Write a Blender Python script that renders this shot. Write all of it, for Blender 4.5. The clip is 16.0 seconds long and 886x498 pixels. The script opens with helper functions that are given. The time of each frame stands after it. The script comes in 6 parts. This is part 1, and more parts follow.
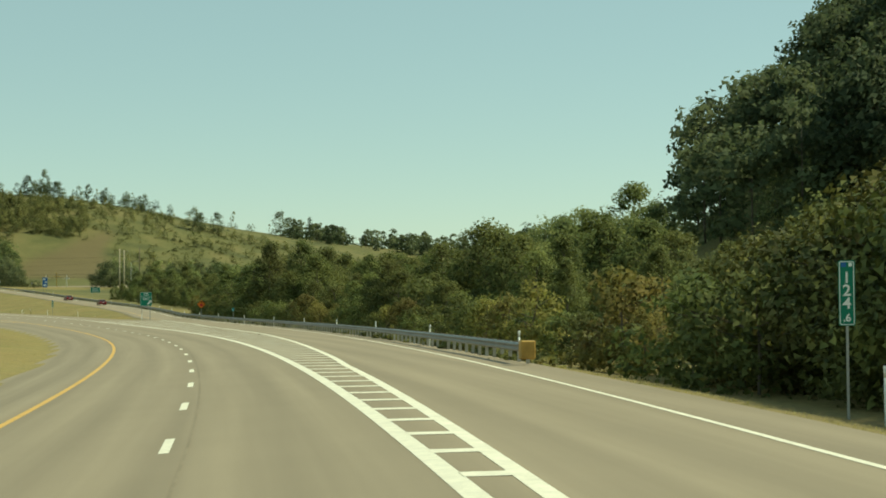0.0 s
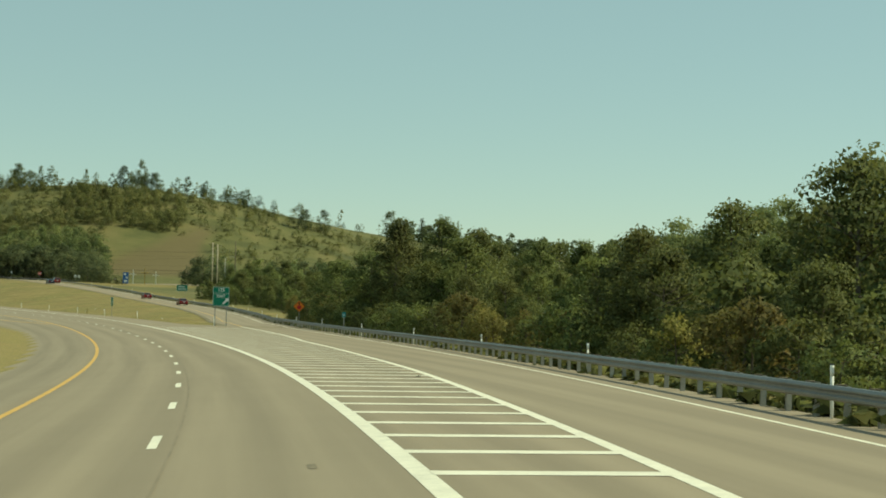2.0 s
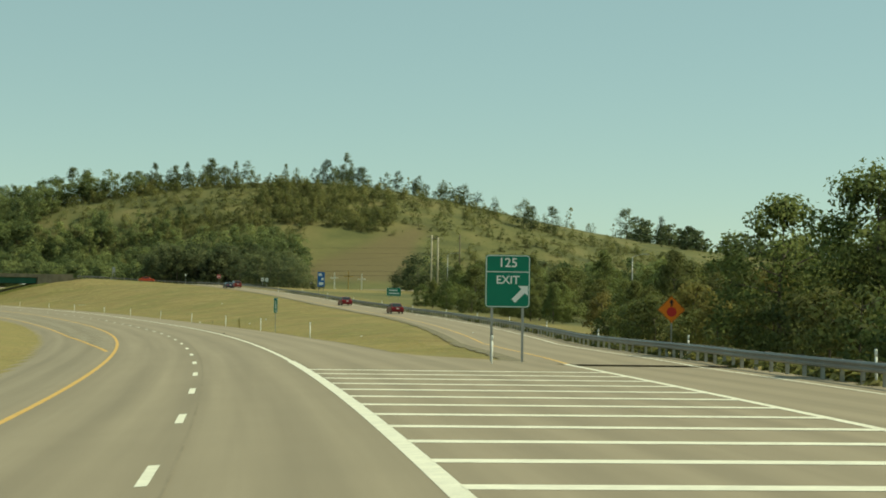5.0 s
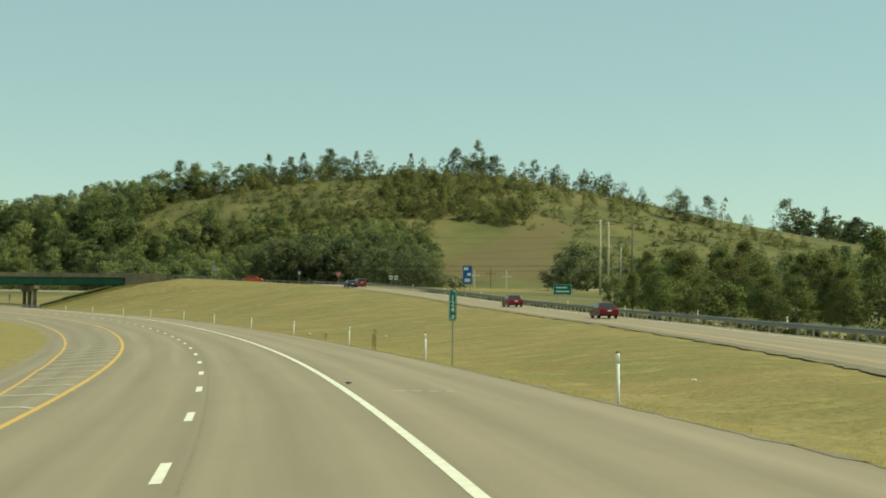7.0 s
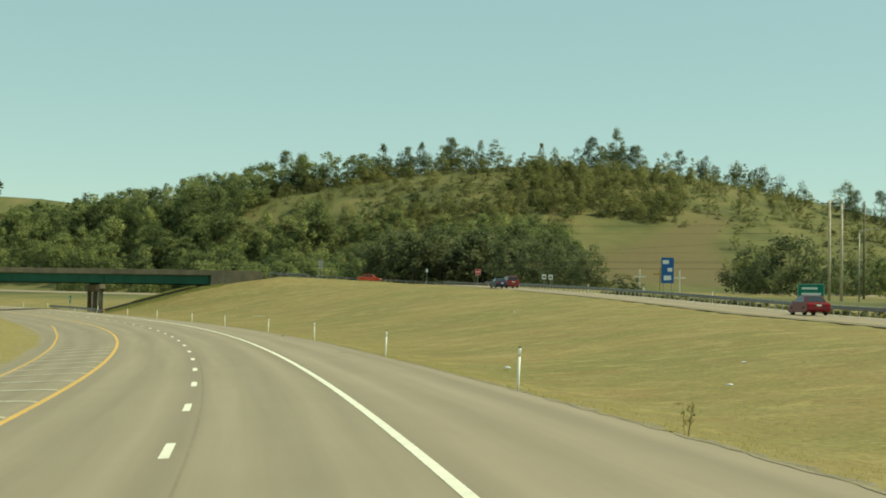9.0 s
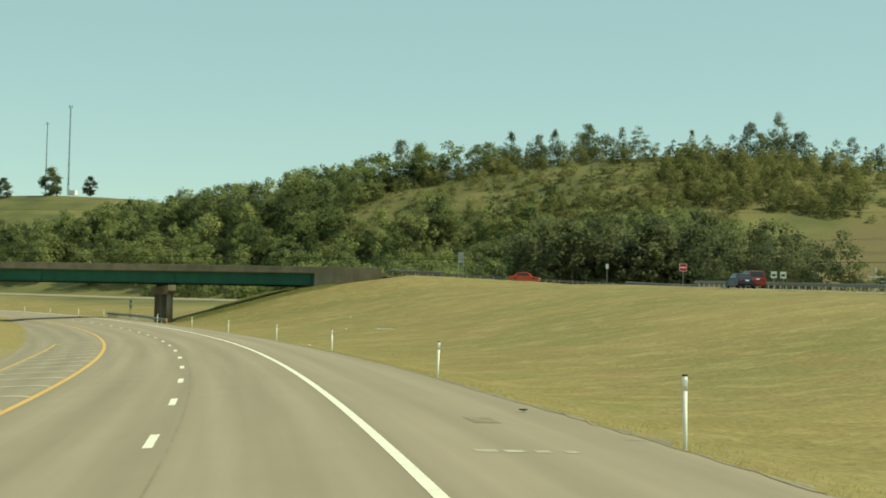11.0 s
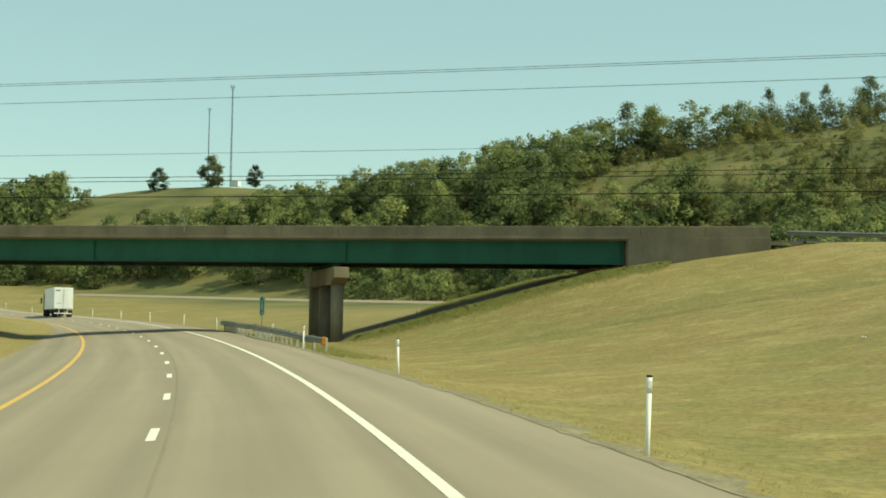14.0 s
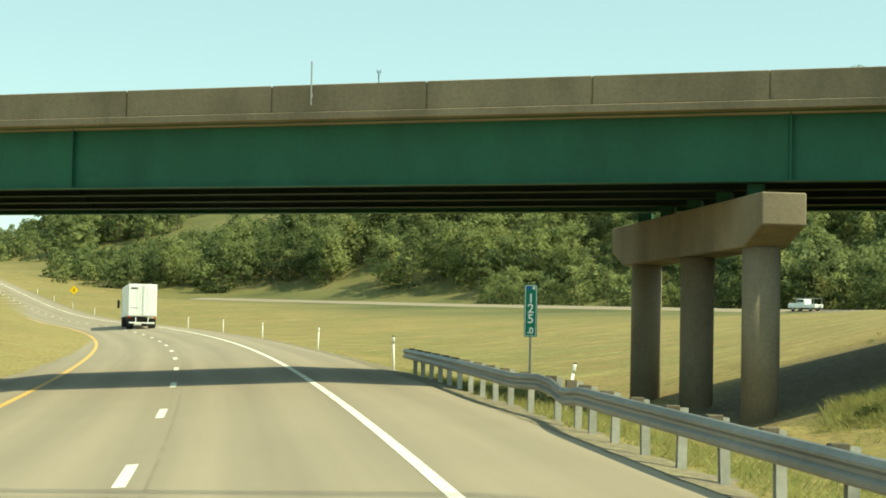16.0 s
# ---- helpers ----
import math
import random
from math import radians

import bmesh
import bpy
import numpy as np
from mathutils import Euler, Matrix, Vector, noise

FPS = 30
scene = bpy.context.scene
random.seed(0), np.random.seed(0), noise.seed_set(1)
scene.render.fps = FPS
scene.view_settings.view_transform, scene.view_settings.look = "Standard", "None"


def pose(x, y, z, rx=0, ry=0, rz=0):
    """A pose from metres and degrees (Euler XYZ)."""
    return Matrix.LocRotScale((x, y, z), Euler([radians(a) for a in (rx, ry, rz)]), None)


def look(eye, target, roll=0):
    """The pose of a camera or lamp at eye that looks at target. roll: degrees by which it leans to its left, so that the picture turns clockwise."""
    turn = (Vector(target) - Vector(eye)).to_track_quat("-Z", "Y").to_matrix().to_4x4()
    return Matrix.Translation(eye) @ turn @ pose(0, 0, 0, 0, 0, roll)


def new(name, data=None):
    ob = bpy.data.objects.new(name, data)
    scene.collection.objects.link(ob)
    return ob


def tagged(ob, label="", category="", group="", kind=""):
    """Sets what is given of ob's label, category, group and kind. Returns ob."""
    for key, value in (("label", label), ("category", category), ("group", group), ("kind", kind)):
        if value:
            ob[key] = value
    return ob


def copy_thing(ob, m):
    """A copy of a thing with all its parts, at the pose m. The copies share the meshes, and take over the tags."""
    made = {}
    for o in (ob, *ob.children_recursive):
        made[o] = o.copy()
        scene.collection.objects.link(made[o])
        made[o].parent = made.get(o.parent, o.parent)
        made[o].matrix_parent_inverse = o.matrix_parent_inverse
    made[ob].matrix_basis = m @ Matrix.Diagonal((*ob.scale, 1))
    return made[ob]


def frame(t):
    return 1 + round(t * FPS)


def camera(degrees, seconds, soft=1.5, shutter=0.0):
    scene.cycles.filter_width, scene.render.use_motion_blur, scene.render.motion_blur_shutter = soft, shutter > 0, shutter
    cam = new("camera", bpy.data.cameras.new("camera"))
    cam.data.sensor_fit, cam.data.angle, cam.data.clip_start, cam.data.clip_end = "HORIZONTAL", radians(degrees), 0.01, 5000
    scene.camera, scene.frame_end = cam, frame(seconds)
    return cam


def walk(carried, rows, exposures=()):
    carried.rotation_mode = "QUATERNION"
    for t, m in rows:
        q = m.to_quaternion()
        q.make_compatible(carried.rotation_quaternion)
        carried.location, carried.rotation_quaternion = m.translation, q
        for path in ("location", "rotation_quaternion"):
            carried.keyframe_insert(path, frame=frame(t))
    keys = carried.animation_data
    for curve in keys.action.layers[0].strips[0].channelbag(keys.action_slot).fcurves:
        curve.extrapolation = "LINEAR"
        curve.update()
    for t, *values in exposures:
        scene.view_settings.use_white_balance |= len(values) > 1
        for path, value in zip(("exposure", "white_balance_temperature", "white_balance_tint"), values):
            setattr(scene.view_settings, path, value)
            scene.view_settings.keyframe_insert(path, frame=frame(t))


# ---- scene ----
cam = camera(30.52, 16.0, soft=1.8)
PATH = [
    (0.0, (-0.10, -0.00, 2.03), (10.19, 95.90, 4.92), -0.42),
    (0.5, (-0.26, 19.03, 1.92), (9.75, 114.94, 5.18), -0.12),
    (1.0, (-0.62, 38.07, 1.80), (8.06, 134.11, 5.34), 0.30),
    (1.5, (-1.30, 57.12, 1.65), (5.10, 153.34, 5.18), 0.78),
    (2.0, (-2.36, 76.18, 1.49), (1.71, 172.53, 4.93), 1.15),
    (2.5, (-3.79, 95.24, 1.36), (-2.08, 191.66, 4.86), 1.19),
    (3.0, (-5.56, 114.28, 1.22), (-6.19, 210.72, 4.60), 1.29),
    (3.5, (-7.57, 133.31, 1.06), (-10.30, 229.71, 4.51), 1.25),
    (4.0, (-9.94, 152.33, 0.89), (-14.44, 248.65, 4.58), 1.17),
    (4.5, (-12.85, 171.30, 0.82), (-19.23, 267.51, 4.68), 1.05),
    (5.0, (-16.11, 190.23, 0.76), (-24.35, 286.30, 4.64), 0.96),
    (5.5, (-19.77, 209.12, 0.74), (-29.82, 305.01, 4.65), 0.84),
    (6.0, (-23.79, 227.94, 0.75), (-35.60, 323.64, 4.68), 0.71),
    (6.5, (-28.17, 246.70, 0.80), (-41.72, 342.17, 4.75), 0.59),
    (7.0, (-32.90, 265.40, 0.85), (-48.16, 360.60, 4.82), 0.52),
    (7.5, (-38.03, 284.02, 0.90), (-55.12, 378.91, 4.87), 0.59),
    (8.0, (-43.44, 302.58, 0.94), (-62.13, 397.16, 4.99), 0.84),
    (8.5, (-49.11, 321.05, 0.99), (-69.31, 415.34, 5.16), 0.89),
    (9.0, (-55.08, 339.48, 1.04), (-76.67, 433.44, 5.39), 0.98),
    (9.5, (-61.40, 357.79, 1.12), (-84.35, 451.42, 5.67), 1.08),
    (10.0, (-68.03, 376.03, 1.22), (-92.35, 469.29, 5.95), 1.17),
    (10.5, (-74.99, 394.16, 1.36), (-100.77, 487.03, 6.20), 1.21),
    (11.0, (-82.26, 412.18, 1.52), (-110.01, 504.48, 6.31), 1.19),
    (11.5, (-89.92, 430.09, 1.72), (-119.83, 521.71, 6.54), 1.02),
    (12.0, (-98.06, 447.82, 1.90), (-130.05, 538.74, 6.65), 0.81),
    (12.5, (-106.56, 465.39, 2.09), (-140.50, 555.61, 6.87), 0.95),
    (13.0, (-115.20, 482.89, 2.26), (-150.34, 572.64, 7.14), 0.98),
    (13.5, (-124.18, 500.25, 2.42), (-160.40, 589.55, 7.30), 0.61),
    (14.0, (-133.43, 517.47, 2.58), (-170.88, 606.28, 7.45), 1.02),
    (14.5, (-142.98, 534.56, 2.80), (-181.85, 622.74, 7.77), 1.32),
    (15.0, (-153.03, 551.37, 3.03), (-193.64, 638.76, 8.19), 1.22),
    (15.5, (-163.62, 567.92, 3.25), (-206.39, 654.27, 8.45), 1.16),
    (16.0, (-174.51, 584.28, 3.50), (-219.51, 669.49, 8.64), 1.22),
]
walk(cam, [(t, look(eye, target, roll)) for t, eye, target, roll in PATH],
     [(t, stops, 8000, -13.5) for t, stops in ((0.0, -0.06), (1.0, -0.12), (2.5, -0.2), (4.5, -0.18), (7.0, -0.03), (8.0, 0.0), (10.5, 0.08), (13.0, 0.12), (14.5, 0.19), (15.3, 0.25), (15.6, 0.40), (16.0, 0.62))])

# ---- light ----
SUN_EL, SUN_AZ = radians(50), radians(11)       # azimuth counted from +x towards +y
sun_way = Vector((math.cos(SUN_EL) * math.cos(SUN_AZ), math.cos(SUN_EL) * math.sin(SUN_AZ), math.sin(SUN_EL)))
world = bpy.data.worlds.new("sky")
scene.world = world
world.use_nodes = True
wn, wl = world.node_tree.nodes, world.node_tree.links
sky = wn.new("ShaderNodeTexSky")
sky.sky_type, sky.sun_disc = "NISHITA", False
sky.sun_elevation, sky.sun_rotation = SUN_EL, math.pi / 2 - SUN_AZ
sky.dust_density, sky.ozone_density, sky.air_density, sky.altitude = 0.3, 1.5, 1.0, 900
haze = wn.new("ShaderNodeMix")                  # thin even haze over the whole sky
haze.data_type = "RGBA"
haze.inputs[0].default_value = 0.5
haze.inputs[7].default_value = (3.25, 4.8, 5.55, 1)
wl.new(sky.outputs[0], haze.inputs[6])
wl.new(haze.outputs[2], wn["Background"].inputs[0])
wn["Background"].inputs[1].default_value = 0.128
sun = new("sun", bpy.data.lights.new("sun", "SUN"))
sun.data.energy, sun.data.angle, sun.data.color = 4.0, radians(0.53), (1.0, 0.955, 0.83)
sun.matrix_world = look(sun_way * 500, (0, 0, 0))

# ---- plan: the highway's line ----
UNIT = 0.965          # the plan below is drawn in units of this many metres
STEP = 2.0
S = np.arange(-80.0, 1500.0, STEP)
KAPPA = np.interp(S, [-60, 150, 300, 450, 600, 685, 740, 800, 880, 980, 1150, 1500], [0.598, 1.019, 0.8917, 0.8504, 1.1012, 0.828, 1.114, 1.133, 0.295, 0.161, 0.659, 0.83]) * 1e-3
TH = np.cumsum(KAPPA) * STEP
I0 = int(np.searchsorted(S, 0))
TH -= TH[I0]
CX, CY = np.cumsum(-np.sin(TH)) * STEP, np.cumsum(np.cos(TH)) * STEP
CX -= CX[I0]
CY -= CY[I0]
_z = np.interp(S, [0, 200, 400, 600, 700, 750, 820, 900, 1000, 1120, 1300], [0, -1.458, -0.954, 0.924, 2.39, 3.01, 3.93, 5.1, 10.9, 19.3, 29.0])
CZ = np.convolve(np.pad(_z, 25, "edge"), np.ones(51) / 51, "valid")
BANK, RIGHT_FALL, LEFT_FALL = 0.070, 0.0, 0.15


def lerp(x, *pairs):
    return np.interp(x, [p[0] for p in pairs], [p[1] for p in pairs])


def bank(u):
    return BANK * np.clip(u, -6, 2.4) + RIGHT_FALL * np.maximum(u - 2.4, 0) + LEFT_FALL * np.clip(u + 6, -6, 0)


def on_road(s, u, dz=0.0):
    """World place of the point s metres along the highway and u metres to the right of the camera's line."""
    a = np.interp(s, S, TH)
    return (UNIT * float(np.interp(s, S, CX) + u * np.cos(a)), UNIT * float(np.interp(s, S, CY) + u * np.sin(a)), UNIT * float(np.interp(s, S, CZ) + bank(u)) + dz)


def heading(s):
    return float(np.interp(s, S, TH))


# paint lines and edges, by metres along the highway
U_YELLOW, U_DASH, U_WHITE = -5.46, -1.5, 2.2
GORE_R = ((20, 3.05), (37, 3.4), (57, 3.85), (64, 4.16), (82, 4.8), (97, 5.4), (120, 6.35), (140, 7.25), (160, 7.95), (182, 8.8), (199, 9.45), (208, 10.2), (222, 11.2), (245, 12.35), (262, 13.2))
RAMP_R = ((-80, 6.6), (20, 7.5), (36, 7.95), (49, 8.35), (61, 8.8), (82, 9.5), (104, 10.4), (121, 11.15), (144, 12.3), (162, 13.3), (195, 14.95), (222, 16.1), (262, 18.4))
LEFT_EDGE = ((-80, -9.8), (120, -10.3), (270, -10.8), (330, -12.2), (380, -12.9), (440, -12.6), (560, -13.4), (614, -12.2), (660, -10.4), (690, -9.4), (703, -8.5), (730, -7.2), (761, -6.2), (1500, -6.2))


RIGHT_EDGE = ((262, 8.3), (298, 7.95), (316, 7.5), (357, 7.3), (440, 6.8), (460, 6.8), (480, 6.45), (500, 6.36), (540, 5.85), (580, 5.45), (600, 5.4), (620, 5.2), (640, 5.1), (660, 5.2), (690, 5.3), (704, 5.25), (800, 4.7), (1500, 4.5))


def gore_r(s):
    return lerp(s, (-80, 1.0), *GORE_R)


def ramp_c(s):
    """Middle of the exit ramp past the gore: u and height."""
    return lerp(s, (240, 14.0), (262, 15.9), (280, 18.2), (304, 21.0), (345, 27.5), (385, 34.0), (400, 36.3), (477, 45.5), (535, 53.0), (580, 59.5), (628, 66.5), (650, 70.0)), \
        lerp(s, (240, -1.42), (262, -1.39), (280, -1.3), (304, -1.1), (385, 0.0), (430, 0.9), (477, 2.2), (535, 4.4), (580, 6.0), (628, 7.7), (650, 8.2))


def ramp_pt(s, v, dz=0.0):
    """A point of the ramp, v metres right of its middle."""
    c, z = ramp_c(s)
    p = on_road(s, c + v)
    k = float(np.clip((s - 262) / 50, 0, 1))
    k = k * k * (3 - 2 * k)
    return (p[0], p[1], p[2] * (1 - k) + UNIT * float(z) * k + dz)


# crossing road and bridge
BR_A = radians(9.0)
BR_DIR, BR_NRM = Vector((math.cos(BR_A), math.sin(BR_A), 0)), Vector((-math.sin(BR_A), math.cos(BR_A), 0))
BR_W, DECK = 10.4, 9.64
BR_O = Vector((-171.0, 647.9, 0)) + BR_NRM * BR_W / 2


def cross_pt(a, v, dz=0.0):
    """a metres east of the abutment along the crossing road, v metres towards the camera's side."""
    z = float(lerp(a, (-200, 9.0), (-60, DECK), (0, DECK), (22, 9.1), (50, 8.0), (80, 7.6), (140, 7.0), (260, 5.0)))
    bend = -0.0009 * max(a - 40, 0) ** 2
    p = BR_O + BR_DIR * a - BR_NRM * (v - bend * -1.0)
    return (UNIT * p.x, UNIT * p.y, UNIT * z + dz)


# ---- materials ----
def material(name, base, rough=0.8, metal=0.0, vary=0.15, scale=1.0, fine=20.0, bump=0.2, second=None, mask=0.5, objvary=0.0, spec=0.3, translucent=0.0):
    m = bpy.data.materials.new(name)
    m.use_nodes = True
    n, l = m.node_tree.nodes, m.node_tree.links
    b = n["Principled BSDF"]
    b.inputs["Roughness"].default_value, b.inputs["Metallic"].default_value = rough, metal
    b.inputs["Specular IOR Level"].default_value = spec
    co = n.new("ShaderNodeNewGeometry")
    t1, t2 = n.new("ShaderNodeTexNoise"), n.new("ShaderNodeTexNoise")
    for t, sc, det in ((t1, scale, 5), (t2, fine, 3)):
        t.inputs["Scale"].default_value, t.inputs["Detail"].default_value = sc, det
        l.new(co.outputs["Position"], t.inputs["Vector"])
    mix = n.new("ShaderNodeMix")
    mix.data_type = "RGBA"
    mix.inputs[6].default_value = (*base, 1)
    mix.inputs[7].default_value = (*(second or [c * (1 - 2 * vary) for c in base]), 1)
    ramp = n.new("ShaderNodeMapRange")
    ramp.inputs[1].default_value, ramp.inputs[2].default_value = mask - 0.18, mask + 0.18
    l.new(t1.outputs[0], ramp.inputs[0])
    l.new(ramp.outputs[0], mix.inputs[0])
    hsv = n.new("ShaderNodeHueSaturation")
    l.new(mix.outputs[2], hsv.inputs["Color"])
    val = n.new("ShaderNodeMapRange")
    val.inputs[1].default_value, val.inputs[2].default_value = 0.25, 0.75
    val.inputs[3].default_value, val.inputs[4].default_value = 1 - vary, 1 + vary
    l.new(t2.outputs[0], val.inputs[0])
    last = val.outputs[0]
    if objvary:
        oi, mr, mul = n.new("ShaderNodeObjectInfo"), n.new("ShaderNodeMapRange"), n.new("ShaderNodeMath")
        mr.inputs[3].default_value, mr.inputs[4].default_value = 1 - objvary, 1 + objvary
        l.new(oi.outputs["Random"], mr.inputs[0])
        mul.operation = "MULTIPLY"
        l.new(mr.outputs[0], mul.inputs[0])
        l.new(last, mul.inputs[1])
        last = mul.outputs[0]
        hm = n.new("ShaderNodeMapRange")
        hm.inputs[3].default_value, hm.inputs[4].default_value = 0.5 - objvary * 0.08, 0.5 + objvary * 0.06
        l.new(oi.outputs["Random"], hm.inputs[0])
        l.new(hm.outputs[0], hsv.inputs["Hue"])
    l.new(last, hsv.inputs["Value"])
    l.new(hsv.outputs[0], b.inputs["Base Color"])
    if bump:
        bp = n.new("ShaderNodeBump")
        bp.inputs["Strength"].default_value, bp.inputs["Distance"].default_value = bump, 0.02
        l.new(t2.outputs[0], bp.inputs["Height"])
        l.new(bp.outputs[0], b.inputs["Normal"])
    if translucent:
        tr, ms = n.new("ShaderNodeBsdfTranslucent"), n.new("ShaderNodeMixShader")
        l.new(hsv.outputs[0], tr.inputs["Color"])
        ms.inputs[0].default_value = translucent
        l.new(b.outputs[0], ms.inputs[1])
        l.new(tr.outputs[0], ms.inputs[2])
        l.new(ms.outputs[0], n["Material Output"].inputs["Surface"])
    return m


ASPHALT = material("asphalt", (0.306, 0.246, 0.176), 0.9, vary=0.07, scale=0.35, fine=60, bump=0.15, second=(0.293, 0.236, 0.169))


def streaked(m, amount):
    """Tyre-polished and oily bands that run along the lanes."""
    n, l = m.node_tree.nodes, m.node_tree.links
    hsv = next(x for x in n if x.type == "HUE_SAT")
    uv, t, mr, mul = n.new("ShaderNodeUVMap"), n.new("ShaderNodeTexNoise"), n.new("ShaderNodeMapRange"), n.new("ShaderNodeMath")
    uv.uv_map = "along"
    t.inputs["Scale"].default_value, t.inputs["Detail"].default_value = 1.7, 5
    l.new(uv.outputs[0], t.inputs["Vector"])
    mr.inputs[1].default_value, mr.inputs[2].default_value = 0.3, 0.7
    mr.inputs[3].default_value, mr.inputs[4].default_value = 1 - amount, 1 + amount
    l.new(t.outputs[0], mr.inputs[0])
    mul.operation = "MULTIPLY"
    l.new(hsv.inputs["Value"].links[0].from_socket, mul.inputs[0])
    l.new(mr.outputs[0], mul.inputs[1])
    # darker oil band in the middle of each lane, paler wheel tracks beside it
    sep, ph, co, band, m2 = n.new("ShaderNodeSeparateXYZ"), n.new("ShaderNodeMath"), n.new("ShaderNodeMath"), n.new("ShaderNodeMath"), n.new("ShaderNodeMath")
    l.new(uv.outputs[0], sep.inputs[0])
    ph.operation, co.operation, band.operation, m2.operation = "MULTIPLY_ADD", "COSINE", "MULTIPLY_ADD", "MULTIPLY"
    ph.inputs[1].default_value, ph.inputs[2].default_value = 6.283 / 1.87, -0.4 * 6.283 / 1.87
    band.inputs[1].default_value, band.inputs[2].default_value = -0.07, 1.0
    l.new(sep.outputs[0], ph.inputs[0])
    l.new(ph.outputs[0], co.inputs[0])
    l.new(co.outputs[0], band.inputs[0])
    l.new(mul.outputs[0], m2.inputs[0])
    l.new(band.outputs[0], m2.inputs[1])
    l.new(m2.outputs[0], hsv.inputs["Value"])


streaked(ASPHALT, 0.08)


def leafy(m, amount=0.32):
    """Each leaf spray has its own lightness and tint."""
    n, l = m.node_tree.nodes, m.node_tree.links
    hsv = next(x for x in n if x.type == "HUE_SAT")
    g, mr, mul, mh, add = n.new("ShaderNodeNewGeometry"), n.new("ShaderNodeMapRange"), n.new("ShaderNodeMath"), n.new("ShaderNodeMapRange"), n.new("ShaderNodeMath")
    l.new(g.outputs["Random Per Island"], mr.inputs[0])
    mr.inputs[3].default_value, mr.inputs[4].default_value = 1 - amount, 1 + amount
    mul.operation = "MULTIPLY"
    l.new(hsv.inputs["Value"].links[0].from_socket, mul.inputs[0])
    l.new(mr.outputs[0], mul.inputs[1])
    l.new(mul.outputs[0], hsv.inputs["Value"])
    mh.inputs[3].default_value, mh.inputs[4].default_value = 0.015, -0.02
    l.new(g.outputs["Random Per Island"], mh.inputs[0])
    add.operation = "ADD"
    if hsv.inputs["Hue"].links:
        l.new(hsv.inputs["Hue"].links[0].from_socket, add.inputs[0])
    else:
        add.inputs[0].default_value = 0.5
    l.new(mh.outputs[0], add.inputs[1])
    l.new(add.outputs[0], hsv.inputs["Hue"])
    return m


WHITE_PAINT = material("white road paint", (0.88, 0.82, 0.68), 0.7, vary=0.08, scale=3, fine=30, bump=0.05)
YELLOW_PAINT = material("yellow road paint", (0.74, 0.44, 0.13), 0.7, vary=0.1, scale=3, fine=30, bump=0.05)
FADED = material("faded white paint", (0.62, 0.56, 0.44), 0.8, vary=0.14, scale=2, fine=18, bump=0.05, second=(0.46, 0.40, 0.30))
CONCRETE = material("concrete", (0.30, 0.24, 0.165), 0.9, vary=0.12, scale=0.6, fine=12, bump=0.2)


def stained(m, amount):
    """Rain streaks and grime that run down the face."""
    n, l = m.node_tree.nodes, m.node_tree.links
    hsv = next(x for x in n if x.type == "HUE_SAT")
    g, mp, mul = n.new("ShaderNodeNewGeometry"), n.new("ShaderNodeMapping"), n.new("ShaderNodeMath")
    mp.inputs["Scale"].default_value = (0.6, 0.6, 0.22)
    l.new(g.outputs["Position"], mp.inputs["Vector"])
    t, mr = n.new("ShaderNodeTexNoise"), n.new("ShaderNodeMapRange")
    t.inputs["Scale"].default_value, t.inputs["Detail"].default_value, t.inputs["Roughness"].default_value = 1.0, 7, 0.65
    l.new(mp.outputs[0], t.inputs["Vector"])
    mr.inputs[1].default_value, mr.inputs[2].default_value = 0.36, 0.60
    mr.inputs[3].default_value, mr.inputs[4].default_value = 1 - amount, 1.06
    l.new(t.outputs[0], mr.inputs[0])
    mul.operation = "MULTIPLY"
    l.new(hsv.inputs["Value"].links[0].from_socket, mul.inputs[0])
    l.new(mr.outputs[0], mul.inputs[1])
    l.new(mul.outputs[0], hsv.inputs["Value"])


stained(CONCRETE, 0.2)
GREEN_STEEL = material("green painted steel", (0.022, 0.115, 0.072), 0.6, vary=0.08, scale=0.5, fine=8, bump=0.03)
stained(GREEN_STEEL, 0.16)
# the green steel again, with the shade under the deck put into its colour
SHADED_STEEL = material("shade-darkened green steel", (0.02, 0.04, 0.03), 0.75, vary=0.2, scale=0.5, fine=8, bump=0.03)
GALV = material("galvanised steel", (0.42, 0.42, 0.40), 0.5, metal=0.6, vary=0.1, scale=1, fine=10, bump=0.03)
TIMBER = material("weathered timber", (0.20, 0.16, 0.11), 0.9, vary=0.2, scale=2, fine=25)
POST_WHITE = material("white plastic", (0.88, 0.86, 0.78), 0.6, vary=0.05, scale=4, fine=20, bump=0)
SIGN_GREEN = material("green sign sheet", (0.005, 0.20, 0.125), 0.45, vary=0.04, scale=2, fine=10, bump=0)
SIGN_WHITE = material("white sign sheet", (0.85, 0.86, 0.84), 0.45, vary=0.02, scale=2, fine=10, bump=0)
SIGN_BLUE = material("blue sign sheet", (0.02, 0.13, 0.40), 0.45, vary=0.04, scale=2, fine=10, bump=0)
SIGN_ORANGE = material("orange sign sheet", (0.85, 0.22, 0.02), 0.5, vary=0.04, scale=2, fine=10, bump=0)
SIGN_YELLOW = material("yellow sign sheet", (0.85, 0.55, 0.02), 0.5, vary=0.04, scale=2, fine=10, bump=0)
SIGN_RED = material("red sign sheet", (0.60, 0.03, 0.03), 0.5, vary=0.04, scale=2, fine=10, bump=0)
BLACK = material("black paint", (0.02, 0.02, 0.02), 0.6, vary=0.1, scale=2, fine=10, bump=0)
BARK = material("bark", (0.16, 0.13, 0.10), 0.95, vary=0.25, scale=2, fine=15, bump=0.4)
